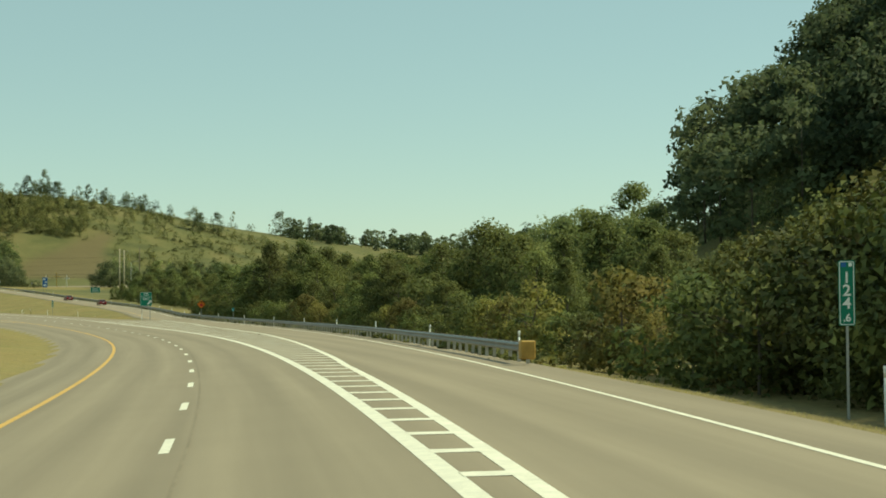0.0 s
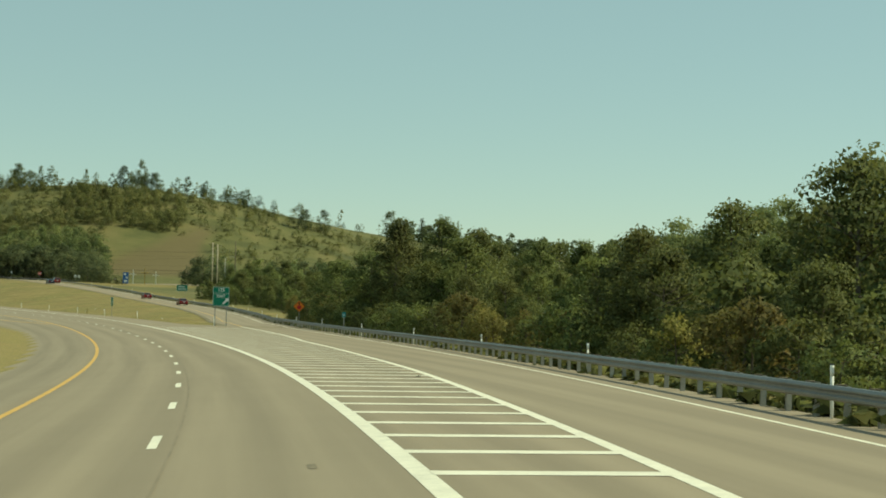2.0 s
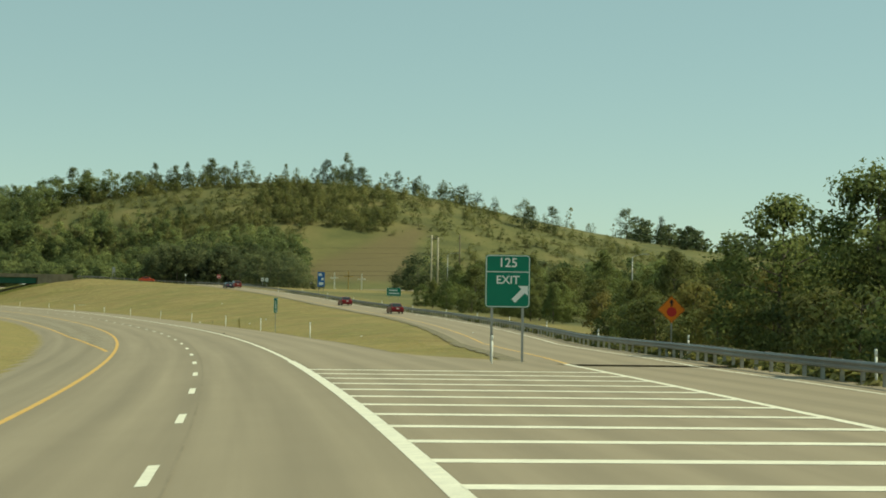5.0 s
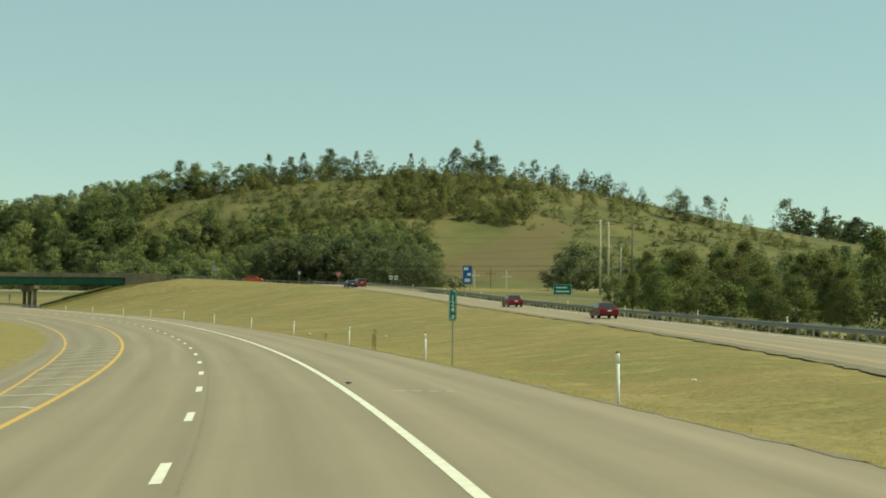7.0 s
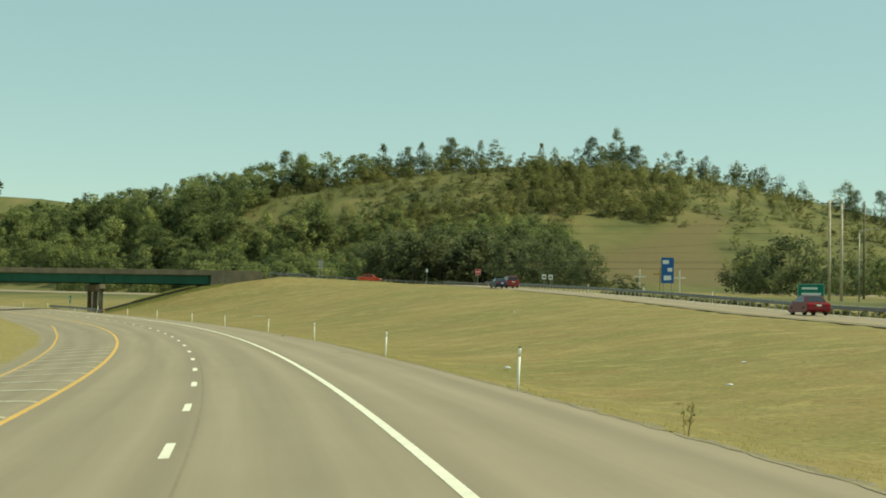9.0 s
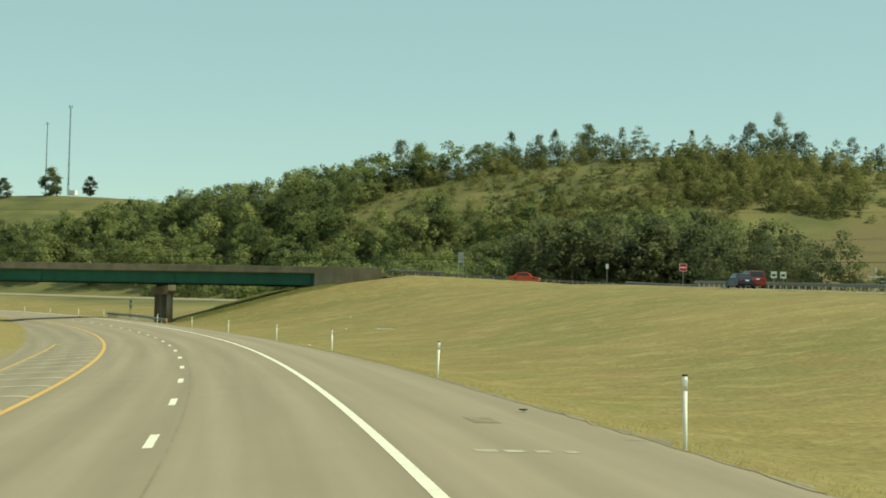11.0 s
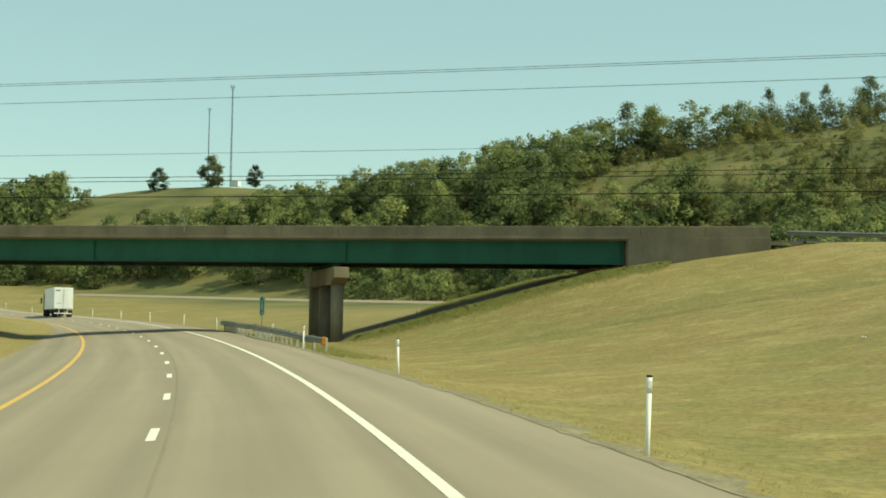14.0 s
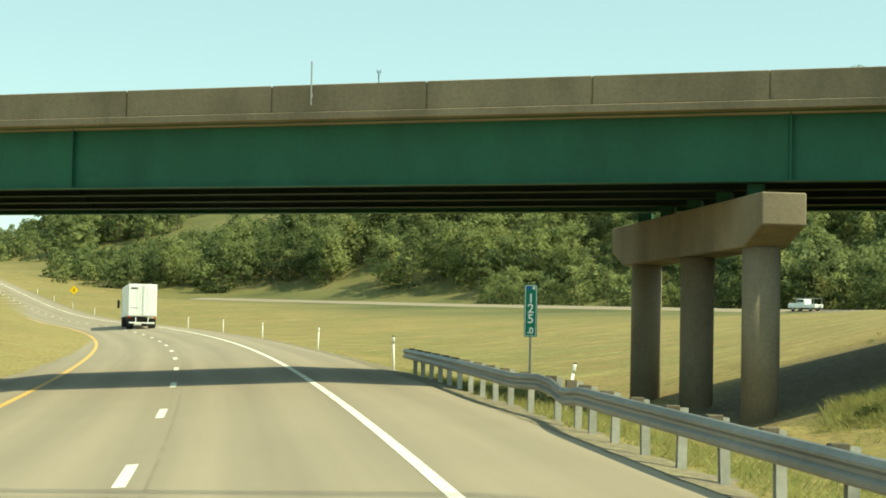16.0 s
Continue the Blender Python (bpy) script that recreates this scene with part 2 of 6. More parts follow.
LEAF = material("leaves", (0.165, 0.182, 0.055), 0.75, vary=0.25, scale=0.25, fine=1.5, bump=0, second=(0.095, 0.118, 0.038), objvary=0.25, translucent=0.4)
LEAF_DRY = material("dry leaves", (0.24, 0.205, 0.065), 0.8, vary=0.25, scale=0.3, fine=1.5, bump=0, second=(0.17, 0.17, 0.045), objvary=0.25, translucent=0.45)

LEAF_DEEP = material("deep green leaves", (0.185, 0.18, 0.05), 0.75, vary=0.3, scale=0.5, fine=2.5, bump=0, second=(0.075, 0.09, 0.028), objvary=0.3, translucent=0.25)
leafy(LEAF_DEEP)
leafy(LEAF)
leafy(LEAF_DRY)
TAR = material("tar seal", (0.296, 0.238, 0.17), 0.9, vary=0.1, scale=1, fine=10, bump=0)


# ---- building helpers ----
def mesh_object(name, verts, faces, mat, parent=None, smooth=False):
    me = bpy.data.meshes.new(name)
    me.from_pydata([tuple(v) for v in verts], [], faces)
    me.materials.append(mat)
    if smooth:
        me.polygons.foreach_set("use_smooth", [True] * len(me.polygons))
    ob = new(name, me)
    ob.parent = parent
    return ob


def part(name, bm, mat, parent=None, label="", smooth=False):
    me = bpy.data.meshes.new(name)
    bm.to_mesh(me)
    bm.free()
    me.materials.append(mat)
    if smooth:
        me.polygons.foreach_set("use_smooth", [True] * len(me.polygons))
    ob = new(name, me)
    ob.parent = parent
    if label:
        ob["label"] = label
    return ob


def box(bm, cx, cy, cz, sx, sy, sz, bevel=0.0, m=None):
    r = bmesh.ops.create_cube(bm, size=1)
    bmesh.ops.scale(bm, vec=(sx, sy, sz), verts=r["verts"])
    bmesh.ops.translate(bm, vec=(cx, cy, cz), verts=r["verts"])
    if bevel:
        e = list({e for v in r["verts"] for e in v.link_edges})
        r2 = bmesh.ops.bevel(bm, geom=e, offset=bevel, segments=1, affect="EDGES")
        vs = list({v for f in r2["faces"] for v in f.verts} | {v for v in r["verts"] if v.is_valid})
    else:
        vs = r["verts"]
    if m is not None:
        bmesh.ops.transform(bm, matrix=m, verts=vs)
    return bm


def tube(bm, a, b, ra, rb=None, n=8):
    a, b = Vector(a), Vector(b)
    d = b - a
    r = bmesh.ops.create_cone(bm, cap_ends=True, segments=n, radius1=ra, radius2=ra if rb is None else rb, depth=d.length)
    bmesh.ops.transform(bm, matrix=Matrix.Translation((a + b) / 2) @ d.to_track_quat("Z", "Y").to_matrix().to_4x4(), verts=r["verts"])
    return bm


def strip(name, lefts, rights, mat, label="", category="", skirt=0.0):
    """A sheet between two rows of points, with edges that go down by skirt."""
    n = len(lefts)
    v = [*lefts, *rights]
    f = [(i, n + i, n + i + 1, i + 1) for i in range(n - 1)]
    if skirt:
        k = len(v)
        v += [(x, y, z - skirt) for x, y, z in lefts] + [(x, y, z - skirt) for x, y, z in rights]
        f += [(i, i + 1, k + i + 1, k + i) for i in range(n - 1)] + [(n + i, k + n + i, k + n + i + 1, n + i + 1) for i in range(n - 1)]
    ob = mesh_object(name, v, f, mat)
    return tagged(ob, label, category, kind="structure")


def road_sheet(name, s_list, us, point, mat, label, category, skirt=0.3):
    """A road surface: rows of points across it at each station."""
    v, f = [], []
    m = None
    for s in s_list:
        row = us(s)
        m = len(row)
        v += [point(s, u) for u in row]
    for i in range(len(s_list) - 1):
        for j in range(m - 1):
            f.append((i * m + j, i * m + j + 1, (i + 1) * m + j + 1, (i + 1) * m + j))
    if skirt:
        for j in (0, m - 1):
            k = len(v)
            v += [(v[i * m + j][0], v[i * m + j][1], v[i * m + j][2] - skirt) for i in range(len(s_list))]
            f += [(i * m + j, (i + 1) * m + j, k + i + 1, k + i) for i in range(len(s_list) - 1)]
    ob = mesh_object(name, v, f, mat)
    uv = ob.data.uv_layers.new(name="along")
    across = [u for s in s_list for u in us(s)]
    length = [s for s in s_list for u in us(s)]
    for lp in ob.data.loops:
        k = lp.vertex_index
        if k < len(across):
            uv.data[lp.index].uv = (across[k], length[k] * 0.02)
    return tagged(ob, label, category, kind="structure")


# ---- ground ----
def nearest(px, py, qx, qy):
    out = np.empty(len(px), int)
    for a in range(0, len(px), 4000):
        b = slice(a, a + 4000)
        out[b] = np.argmin((px[b, None] - qx) ** 2 + (py[b, None] - qy) ** 2, 1)
    return out


def hill(x, y, cx, cy, rx, ry, h, turn=0.0):
    c, s = math.cos(radians(turn)), math.sin(radians(turn))
    a, b = (x - cx) * c + (y - cy) * s, -(x - cx) * s + (y - cy) * c
    return h * np.exp(-((a / rx) ** 2 + (b / ry) ** 2))


HILLS = ((-160, 1022, 150, 150, 54), (-40, 1190, 150, 170, 30), (-320, 1010, 130, 140, 29), (-570, 1270, 230, 160, 72), (-440, 1010, 85, 140, 15),
         (93, 222, 34, 62, 40), (330, 1300, 300, 240, 42), (-1050, 1000, 240, 300, 30), (400, 150, 250, 300, 55), (-700, 300, 300, 500, 30), (100, 2100, 1400, 400, 50), (88, 392, 42, 42, 9))


def smooth(a, b, x):
    t = np.clip((x - a) / (b - a), 0, 1)
    return t * t * (3 - 2 * t)


FOOT = ((-520, 955), (-420, 932), (-330, 900), (-250, 872), (-170, 800), (-100, 725), (0, 690), (200, 640))


def far_field(x, y):
    z = -4 + 10 * smooth(380, 720, y)
    north = smooth(-15, 85, y - lerp(x, *FOOT))
    for k, h in enumerate(HILLS):
        z = z + hill(x, y, *h) * (north if k < 5 else 1.0)
    return z


_rs = np.arange(262, 652, 3.0)
_ramp = np.array([ramp_pt(s, 0) for s in _rs]) / UNIT
_cs = np.arange(-200, 262, 3.0)
_cross = np.array([cross_pt(a, 0) for a in _cs]) / UNIT
ON_RAMP = ((60, 690, 7.5), (-80, 700, 7.6), (-170, 790, 7.6), (-250, 864, 8.4), (-330, 893, 9.4), (-420, 925, 11.0))


def on_ramp_pts():
    out = []
    for (x0, y0, z0), (x1, y1, z1) in zip(ON_RAMP, ON_RAMP[1:]):
        n = int(math.hypot(x1 - x0, y1 - y0) / 4)
        out += [(x0 + (x1 - x0) * i / n, y0 + (y1 - y0) * i / n, z0 + (z1 - z0) * i / n) for i in range(n)]
    p = np.array(out)
    for _ in range(12):
        p[1:-1] = (p[:-2] + p[1:-1] * 2 + p[2:]) / 4
    return p


_onr = on_ramp_pts()


def ground_height(x, y):
    x, y = np.atleast_1d(np.asarray(x, float)) / UNIT, np.atleast_1d(np.asarray(y, float)) / UNIT
    total, weight = np.zeros_like(x), np.zeros_like(x)
    i = nearest(x, y, CX[::2], CY[::2]) * 2
    dx, dy = x - CX[i], y - CY[i]
    u = dx * np.cos(TH[i]) + dy * np.sin(TH[i])
    s = S[i] - dx * np.sin(TH[i]) + dy * np.cos(TH[i])
    right = np.where(s < 262, lerp(s, *RAMP_R) + 2.2, lerp(s, *RIGHT_EDGE) + 0.1)
    left = lerp(s, *LEFT_EDGE)
    d = np.maximum(np.maximum(u - right, left - u), 0)
    zr = np.interp(s, S, CZ) + bank(np.clip(u, left, right))
    inside = np.zeros(len(x), bool)
    zin = np.zeros_like(x)
    for d, z, reach in ((d, zr, 1.0),):
        w = 1 / (d / 7 + 0.05) ** 2
        total += w * (z + np.where(u > 0, -0.1 * np.clip(d / 0.4, 0, 1) - 0.15 * np.minimum(d, 3.8), 0.10 * np.minimum(d, 5.0)))
        weight += w
        inside |= d < 0.05
        zin = np.where(d < 0.05, z - 0.07, zin)
    for pts, half in ((_ramp, 4.9), (_cross, 5.6), (_onr, 3.6)):
        j = nearest(x, y, pts[:, 0], pts[:, 1])
        dist = np.hypot(x - pts[j, 0], y - pts[j, 1])
        d = np.maximum(dist - half, 0)
        w = 1 / (d / 7 + 0.05) ** 2
        z = pts[j, 2]
        if pts is _cross:
            z = z - lerp(u, (9.3, 9.4), (13, 7.95), (30, 2.8), (44.5, 0.0))
            w = np.where((u < 10.8) & (u > -60), 0.0, w)
            ok = (d < 1.2) & (u > 47)
        else:
            ok = (d < 1.2) & ~inside
        total += w * z
        weight += w
        zin = np.where(ok, z - (0.22 if pts is _onr else 0.10), zin)
        inside |= ok
    w = 1 / (42 / 7 + 0.05) ** 2
    total += w * far_field(x, y)
    weight += w
    z = total / weight
    return UNIT * np.where(inside, zin, z)


def axis(a, b, fine, lo, hi, grow=1.12):
    out, p, st = [], a, fine
    while p <= b:
        out.append(p)
        p += fine
    st = fine
    while p < hi:
        st *= grow
        p += st
        out.append(p)
    p, st = a, fine
    while p > lo:
        st *= grow
        p -= st
        out.insert(0, p)
    return np.array(out)


gx, gy = axis(-330, 120, 2.0, -4200, 4200), axis(-30, 760, 2.0, -2500, 4600)
GX, GY = np.meshgrid(gx, gy)
GZ = ground_height(GX.ravel(), GY.ravel())
_nx, _ny = len(gx), len(gy)
_q = np.arange(_nx * _ny).reshape(_ny, _nx)
_f = np.stack([_q[:-1, :-1], _q[:-1, 1:], _q[1:, 1:], _q[1:, :-1]], -1).reshape(-1, 4)


def ground_material():
    """Mown yellow verge grass, rough green-brown hillside growth and bare tan field, by kind of land."""
    m = material("grassland", (0.252, 0.190, 0.066), 0.95, vary=0.36, scale=0.07, fine=5.0, bump=0.6, second=(0.192, 0.153, 0.052))
    n, l = m.node_tree.nodes, m.node_tree.links
    hsv = next(x for x in n if x.type == "HUE_SAT")
    src = hsv.inputs["Color"].links[0].from_socket
    geo = next(x for x in n if x.type == "NEW_GEOMETRY")
    # streaks and dry patches at a middle scale
    t = n.new("ShaderNodeTexNoise")
    t.inputs["Scale"].default_value, t.inputs["Detail"].default_value = 0.22, 8
    t.inputs["Roughness"].default_value = 0.72
    l.new(geo.outputs["Position"], t.inputs["Vector"])
    mr = n.new("ShaderNodeMapRange")
    mr.inputs[1].default_value, mr.inputs[2].default_value = 0.47, 0.68
    l.new(t.outputs[0], mr.inputs[0])
    dry = n.new("ShaderNodeMix")
    dry.data_type = "RGBA"
    dry.inputs[7].default_value = (0.315, 0.24, 0.10, 1)
    l.new(mr.outputs[0], dry.inputs[0])
    l.new(src, dry.inputs[6])
    verge = dry.outputs[2]
    for sc, lo, hi, amount, col in ((0.07, 0.46, 0.62, 0.6, (0.185, 0.170, 0.050, 1)), (0.25, 0.50, 0.66, 0.55, (0.250, 0.158, 0.062, 1)), (0.6, 0.52, 0.70, 0.65, (0.36, 0.28, 0.108, 1)), (5.0, 0.52, 0.75, 0.35, (0.15, 0.115, 0.045, 1))):
        pt, pm, px = n.new("ShaderNodeTexNoise"), n.new("ShaderNodeMapRange"), n.new("ShaderNodeMix")
        pt.inputs["Scale"].default_value, pt.inputs["Detail"].default_value, pt.inputs["Distortion"].default_value = sc, 7, 0.6
        pm.inputs[1].default_value, pm.inputs[2].default_value, pm.inputs[4].default_value = lo, hi, amount
        px.data_type = "RGBA"
        px.inputs[7].default_value = col
        l.new(geo.outputs["Position"], pt.inputs["Vector"])
        l.new(pt.outputs[0], pm.inputs[0])
        l.new(pm.outputs[0], px.inputs[0])
        l.new(verge, px.inputs[6])
        verge = px.outputs[2]
    wild_t = n.new("ShaderNodeTexNoise")
    wild_t.inputs["Scale"].default_value, wild_t.inputs["Detail"].default_value = 0.045, 8
    l.new(geo.outputs["Position"], wild_t.inputs["Vector"])
    cr = n.new("ShaderNodeValToRGB")
    cr.color_ramp.elements[0].position, cr.color_ramp.elements[0].color = 0.33, (0.085, 0.088, 0.031, 1)
    cr.color_ramp.elements[1].position, cr.color_ramp.elements[1].color = 0.70, (0.190, 0.158, 0.062, 1)
    e = cr.color_ramp.elements.new(0.5)
    e.color = (0.133, 0.128, 0.044, 1)
    l.new(wild_t.outputs[0], cr.inputs[0])
    straw = n.new("ShaderNodeMix")                # bleached rough grass beside the asphalt
    straw.data_type = "RGBA"
    straw.inputs[6].default_value, straw.inputs[7].default_value = (0.36, 0.285, 0.115, 1), (0.235, 0.175, 0.062, 1)
    l.new(t.outputs[0], straw.inputs[0])
    last = verge
    for attr, col in (("wild", cr.outputs[0]), ("field", None), ("straw", straw.outputs[2]), ("gravel", None)):
        at = n.new("ShaderNodeAttribute")
        at.attribute_name = attr
        mx = n.new("ShaderNodeMix")
        mx.data_type = "RGBA"
        l.new(at.outputs["Fac"], mx.inputs[0])
        l.new(last, mx.inputs[6])
        if col:
            l.new(col, mx.inputs[7])
        else:
            # the gravel tone is darkened to carry the shade under the bridge as well
            mx.inputs[7].default_value = (0.150, 0.112, 0.052, 1) if attr == "field" else (0.105, 0.084, 0.058, 1)
        last = mx.outputs[2]
    l.new(last, hsv.inputs["Color"])
    return m


ground = mesh_object("ground", np.stack([GX.ravel(), GY.ravel(), GZ], -1).tolist(), _f.tolist(), ground_material(), smooth=True)
tagged(ground, "dry yellow-green grass over rolling hills", "ground", kind="structure")
_x, _y = GX.ravel() / UNIT, GY.ravel() / UNIT


def set_mask(name, v):
    at = ground.data.attributes.new(name, "FLOAT", "POINT")
    at.data.foreach_set("value", np.clip(v, 0, 1).astype(np.float32))


_i = nearest(_x, _y, CX[::2], CY[::2]) * 2
_u = (_x - CX[_i]) * np.cos(TH[_i]) + (_y - CY[_i]) * np.sin(TH[_i])
_s = S[_i]
_rd = np.hypot(_x[:, None] - _ramp[::4, 0], _y[:, None] - _ramp[::4, 1]).min(1)
set_mask("wild", np.maximum(smooth(690, 730, _y + 0.05 * _x) * smooth(30, 60, np.abs(_u)), np.maximum(smooth(16, 24, _u) * (_s < 262), smooth(9, 20, _rd) * (_u > np.interp(_s, [262, 650], [20, 75])) * (_s > 250) * (_s < 600)) * (_u < 400)) * (1 - 0.85 * np.exp(-((_x - 54) / 10) ** 4 - ((_y - 172) / 34) ** 4)))
_w = (-39.3 - _x) / np.maximum(_y - 294, 1)        # bearing of the tilled field from the road
_w = _w + np.array([0.006 * noise.noise((a * 0.03, b * 0.03, 4)) + 0.003 * noise.noise((a * 0.11, b * 0.11, 9)) if -220 < a < -40 and 780 < b < 960 else 0.0 for a, b in zip(_x, _y)])
set_mask("field", smooth(0.074, 0.086, _w) * (1 - smooth(0.160, 0.176, _w)) * smooth(822, 842, _y) * (1 - smooth(882, 912, _y - 0.45 * (_x + 136) + 900 * (_w - 0.12))) * 0.88)
_ba = (_x - BR_O.x) * BR_DIR.x + (_y - BR_O.y) * BR_DIR.y
_bv = np.abs((_x - BR_O.x) * BR_NRM.x + (_y - BR_O.y) * BR_NRM.y)
# bare gravel below the deck, with the bridge's shade painted into its dark tone
set_mask("gravel", (1 - smooth(4.6, 6.2, _bv)) * (_ba > -24) * (_ba < 4) * (_u > 8.5) * 0.85 + (_u < lerp(_s, *RIGHT_EDGE) + 1.5) * (_u > 4) * (_s > 262) * 0.1 + (_u > 8) * (_u < np.interp(_s, [-80, 262], [10.0, 21.5])) * (_s < 262) * 0.25)

_re = _u - np.where(_s < 262, lerp(_s, *RAMP_R) + 2.2, lerp(_s, *RIGHT_EDGE))
set_mask("straw", np.exp(-(np.maximum(_re - 0.5, 0) / 2.0) ** 2) * (_re > -1) * 0.7 + np.exp(-(np.maximum(lerp(_s, *LEFT_EDGE) - _u - 0.5, 0) / 3.0) ** 2) * (_u < 0) * 0.6)

# ---- roads ----
ST = list(np.arange(-60, 1480, 4.0))
road_sheet("road_highway", ST, lambda s: [float(lerp(s, *LEFT_EDGE)), max(float(lerp(s, *LEFT_EDGE)) * 0.9 - 0.6, -12.0), -6.0, -1.54, 2.4, float(gore_r(s)) if s < 262 else float(lerp(s, *RIGHT_EDGE)) if s > 274 else 7.8 + (274 - s) / 12 * 5.4], on_road, ASPHALT,
                  "worn grey asphalt highway curving left", "road")
RS1 = list(np.arange(-60, 262.1, 4.0))
road_sheet("road_exit_lane", RS1, lambda s: [float(gore_r(s)), float(lerp(s, *RAMP_R)) + 1.8], lambda s, u: on_road(s, u), ASPHALT, "grey asphalt exit lane beside the highway", "road")
road_sheet("road_ramp", list(np.arange(262, 652, 4.0)), lambda s: [-4.2, 4.2], ramp_pt, ASPHALT, "pale asphalt exit ramp climbing the hill", "road")
road_sheet("road_on_ramp", list(range(len(_onr))), lambda i: [-3.0, 3.0], lambda i, v: (UNIT * _onr[i][0], UNIT * (_onr[i][1] + v), UNIT * (_onr[i][2] + 0.35 + 0.11 * v)), ASPHALT, "pale asphalt entry ramp across the grass", "road")
road_sheet("road_crossing", list(np.arange(-60, 260, 4.0)), lambda a: [-4.8, 4.8], cross_pt, ASPHALT, "grey asphalt road over the bridge", "road")


def line(name, s0, s1, u, width, mat, label, step=3.0, point=on_road, dz=0.005):
    n = max(2, int((s1 - s0) / step) + 1)
    ss = np.linspace(s0, s1, n)
    f = u if callable(u) else (lambda s: u)
    return strip(name, [point(s, float(f(s)) - width / 2, dz) for s in ss], [point(s, float(f(s)) + width / 2, dz) for s in ss], mat, label, "road marking")


line("trim_white_edge_line", -20, 2, U_WHITE, 0.15, WHITE_PAINT, "solid white edge line on the asphalt")
line("trim_white_gore_line", 2, 262, U_WHITE, 0.28, WHITE_PAINT, "broad white gore line on the asphalt")
line("trim_white_edge_line", 262, 1100, U_WHITE, 0.17, WHITE_PAINT, "solid white edge line on the asphalt")
line("trim_yellow_edge_line", -20, 1100, U_YELLOW, 0.2, YELLOW_PAINT, "solid yellow edge line on the asphalt")
line("trim_gore_line", 2, 262, gore_r, 0.26, WHITE_PAINT, "white line along the exit lane")
line("trim_ramp_edge_line", -20, 262, lambda s: lerp(s, *RAMP_R), 0.15, WHITE_PAINT, "white edge line of the exit lane")
line("trim_ramp_white_line", 262, 640, 2.6, 0.15, WHITE_PAINT, "white edge line of the ramp", point=ramp_pt)
line("trim_ramp_yellow_line", 262, 640, -2.6, 0.15, YELLOW_PAINT, "yellow edge line of the ramp", point=ramp_pt)
line("trim_lane_seam", -20, 1000, lambda s: U_DASH + 0.30 + 0.06 * math.sin(s * 0.07), 0.045, TAR, "thin dark seam along the lane", dz=0.006)
WORN = material("worn road paint", (0.48, 0.42, 0.32), 0.8, vary=0.15, scale=3, fine=12, bump=0.05, second=(0.36, 0.30, 0.22))
for s0, u0 in ((318, 3.5), (462.2, 3.6), (635.6, 3.7)):
    for k in range(4):
        line("worn_paint_mark", s0 - 0.05 * k, s0 + 0.42 - 0.05 * k, u0 + 0.42 * k, 0.34 - 0.05 * k, WORN, "faint worn white paint mark on the shoulder", step=0.2)
_rg = random.Random(5)
_ss = np.arange(276, 1000, 0.7)
GRAVEL = material("dark edge gravel", (0.185, 0.15, 0.11), 0.95, vary=0.4, scale=1.5, fine=9, bump=0.5, second=(0.25, 0.21, 0.12))
strip("trim_gravel_edge", [on_road(s, float(lerp(s, *RIGHT_EDGE)) - 0.06 + _rg.gauss(0, 0.04), 0.008) for s in _ss], [on_road(s, float(lerp(s, *RIGHT_EDGE)) + (0.42 if s < 560 else 0.62 if s < 640 else 0.75) + _rg.uniform(-0.22, 0.25), -0.075) for s in _ss], GRAVEL, "loose dark gravel along the asphalt's edge", "gravel")
_ss = np.arange(-20, 1000, 0.9)
strip("trim_gravel_edge", [on_road(s, float(lerp(s, *LEFT_EDGE)) - 0.3 + _rg.uniform(-0.2, 0.18), -0.06) for s in _ss], [on_road(s, float(lerp(s, *LEFT_EDGE)) + 0.08, 0.008) for s in _ss], GRAVEL, "loose dark gravel along the asphalt's edge", "gravel")
_ss = np.arange(264, 640, 0.9)
for side in (-1, 1):
    a, b = [ramp_pt(s, side * 4.1, 0.008) for s in _ss], [ramp_pt(s, side * (4.75 + _rg.uniform(-0.2, 0.25)), -0.05) for s in _ss]
    strip("trim_gravel_edge", *((a, b) if side > 0 else (b, a)), GRAVEL, "loose gravel along the ramp's edge", "gravel")
DASHES = [float(lerp(k, (-5, -7.0), (-2, 27.4), (0, 49.6), (2, 73.0), (4, 96.9), (5, 107.5), (7, 130.3), (9, 152.5), (10, 164.6), (12, 186), (14, 208.8), (16, 232.3), (22, 300.6), (24, 324.4), (26, 347.9), (28, 372.9), (34, 443), (36, 466.8), (39, 502.7), (42, 540.3), (45, 576.8), (48, 613.8), (51, 650.2), (54, 687.5), (90, 1119))) for k in range(-5, 90)]
for s0 in DASHES:
    d = line("lane_dash", s0 - 1.45, s0 + 1.45, U_DASH, 0.17, WHITE_PAINT, "white dash of the broken lane line", step=1.5)
    d["group"] = "lane dashes"
for k in range(-5, 73):
    s0 = float(lerp(k, (-5, 3.4), (0, 19.3), (5, 35.1), (13, 60.0), (19, 79.4), (25, 99.5), (31, 118.9), (37, 136.7), (43, 157.1), (49, 176.6), (54, 193.2), (56, 200.1), (61, 216.7), (74, 260)))
    l0, r0 = [on_road(s0 - 0.27, u, 0.009) for u in (U_WHITE + 0.12, float(gore_r(s0)) - 0.12)], [on_road(s0 + 0.27, u, 0.009) for u in (U_WHITE + 0.12, float(gore_r(s0)) - 0.12)]
    d = strip("gore_bar", l0, r0, WHITE_PAINT, "white crossbar painted in the gore", "road marking")
    d["group"] = "gore crossbars"


def left_gore(s):
    return lerp(s, (290, -5.8), (318, -7.4), (334, -8.1), (356, -9.0), (383, -9.5), (430, -9.9), (500, -10.2), (536, -9.9), (577, -8.8), (640, -6.0))


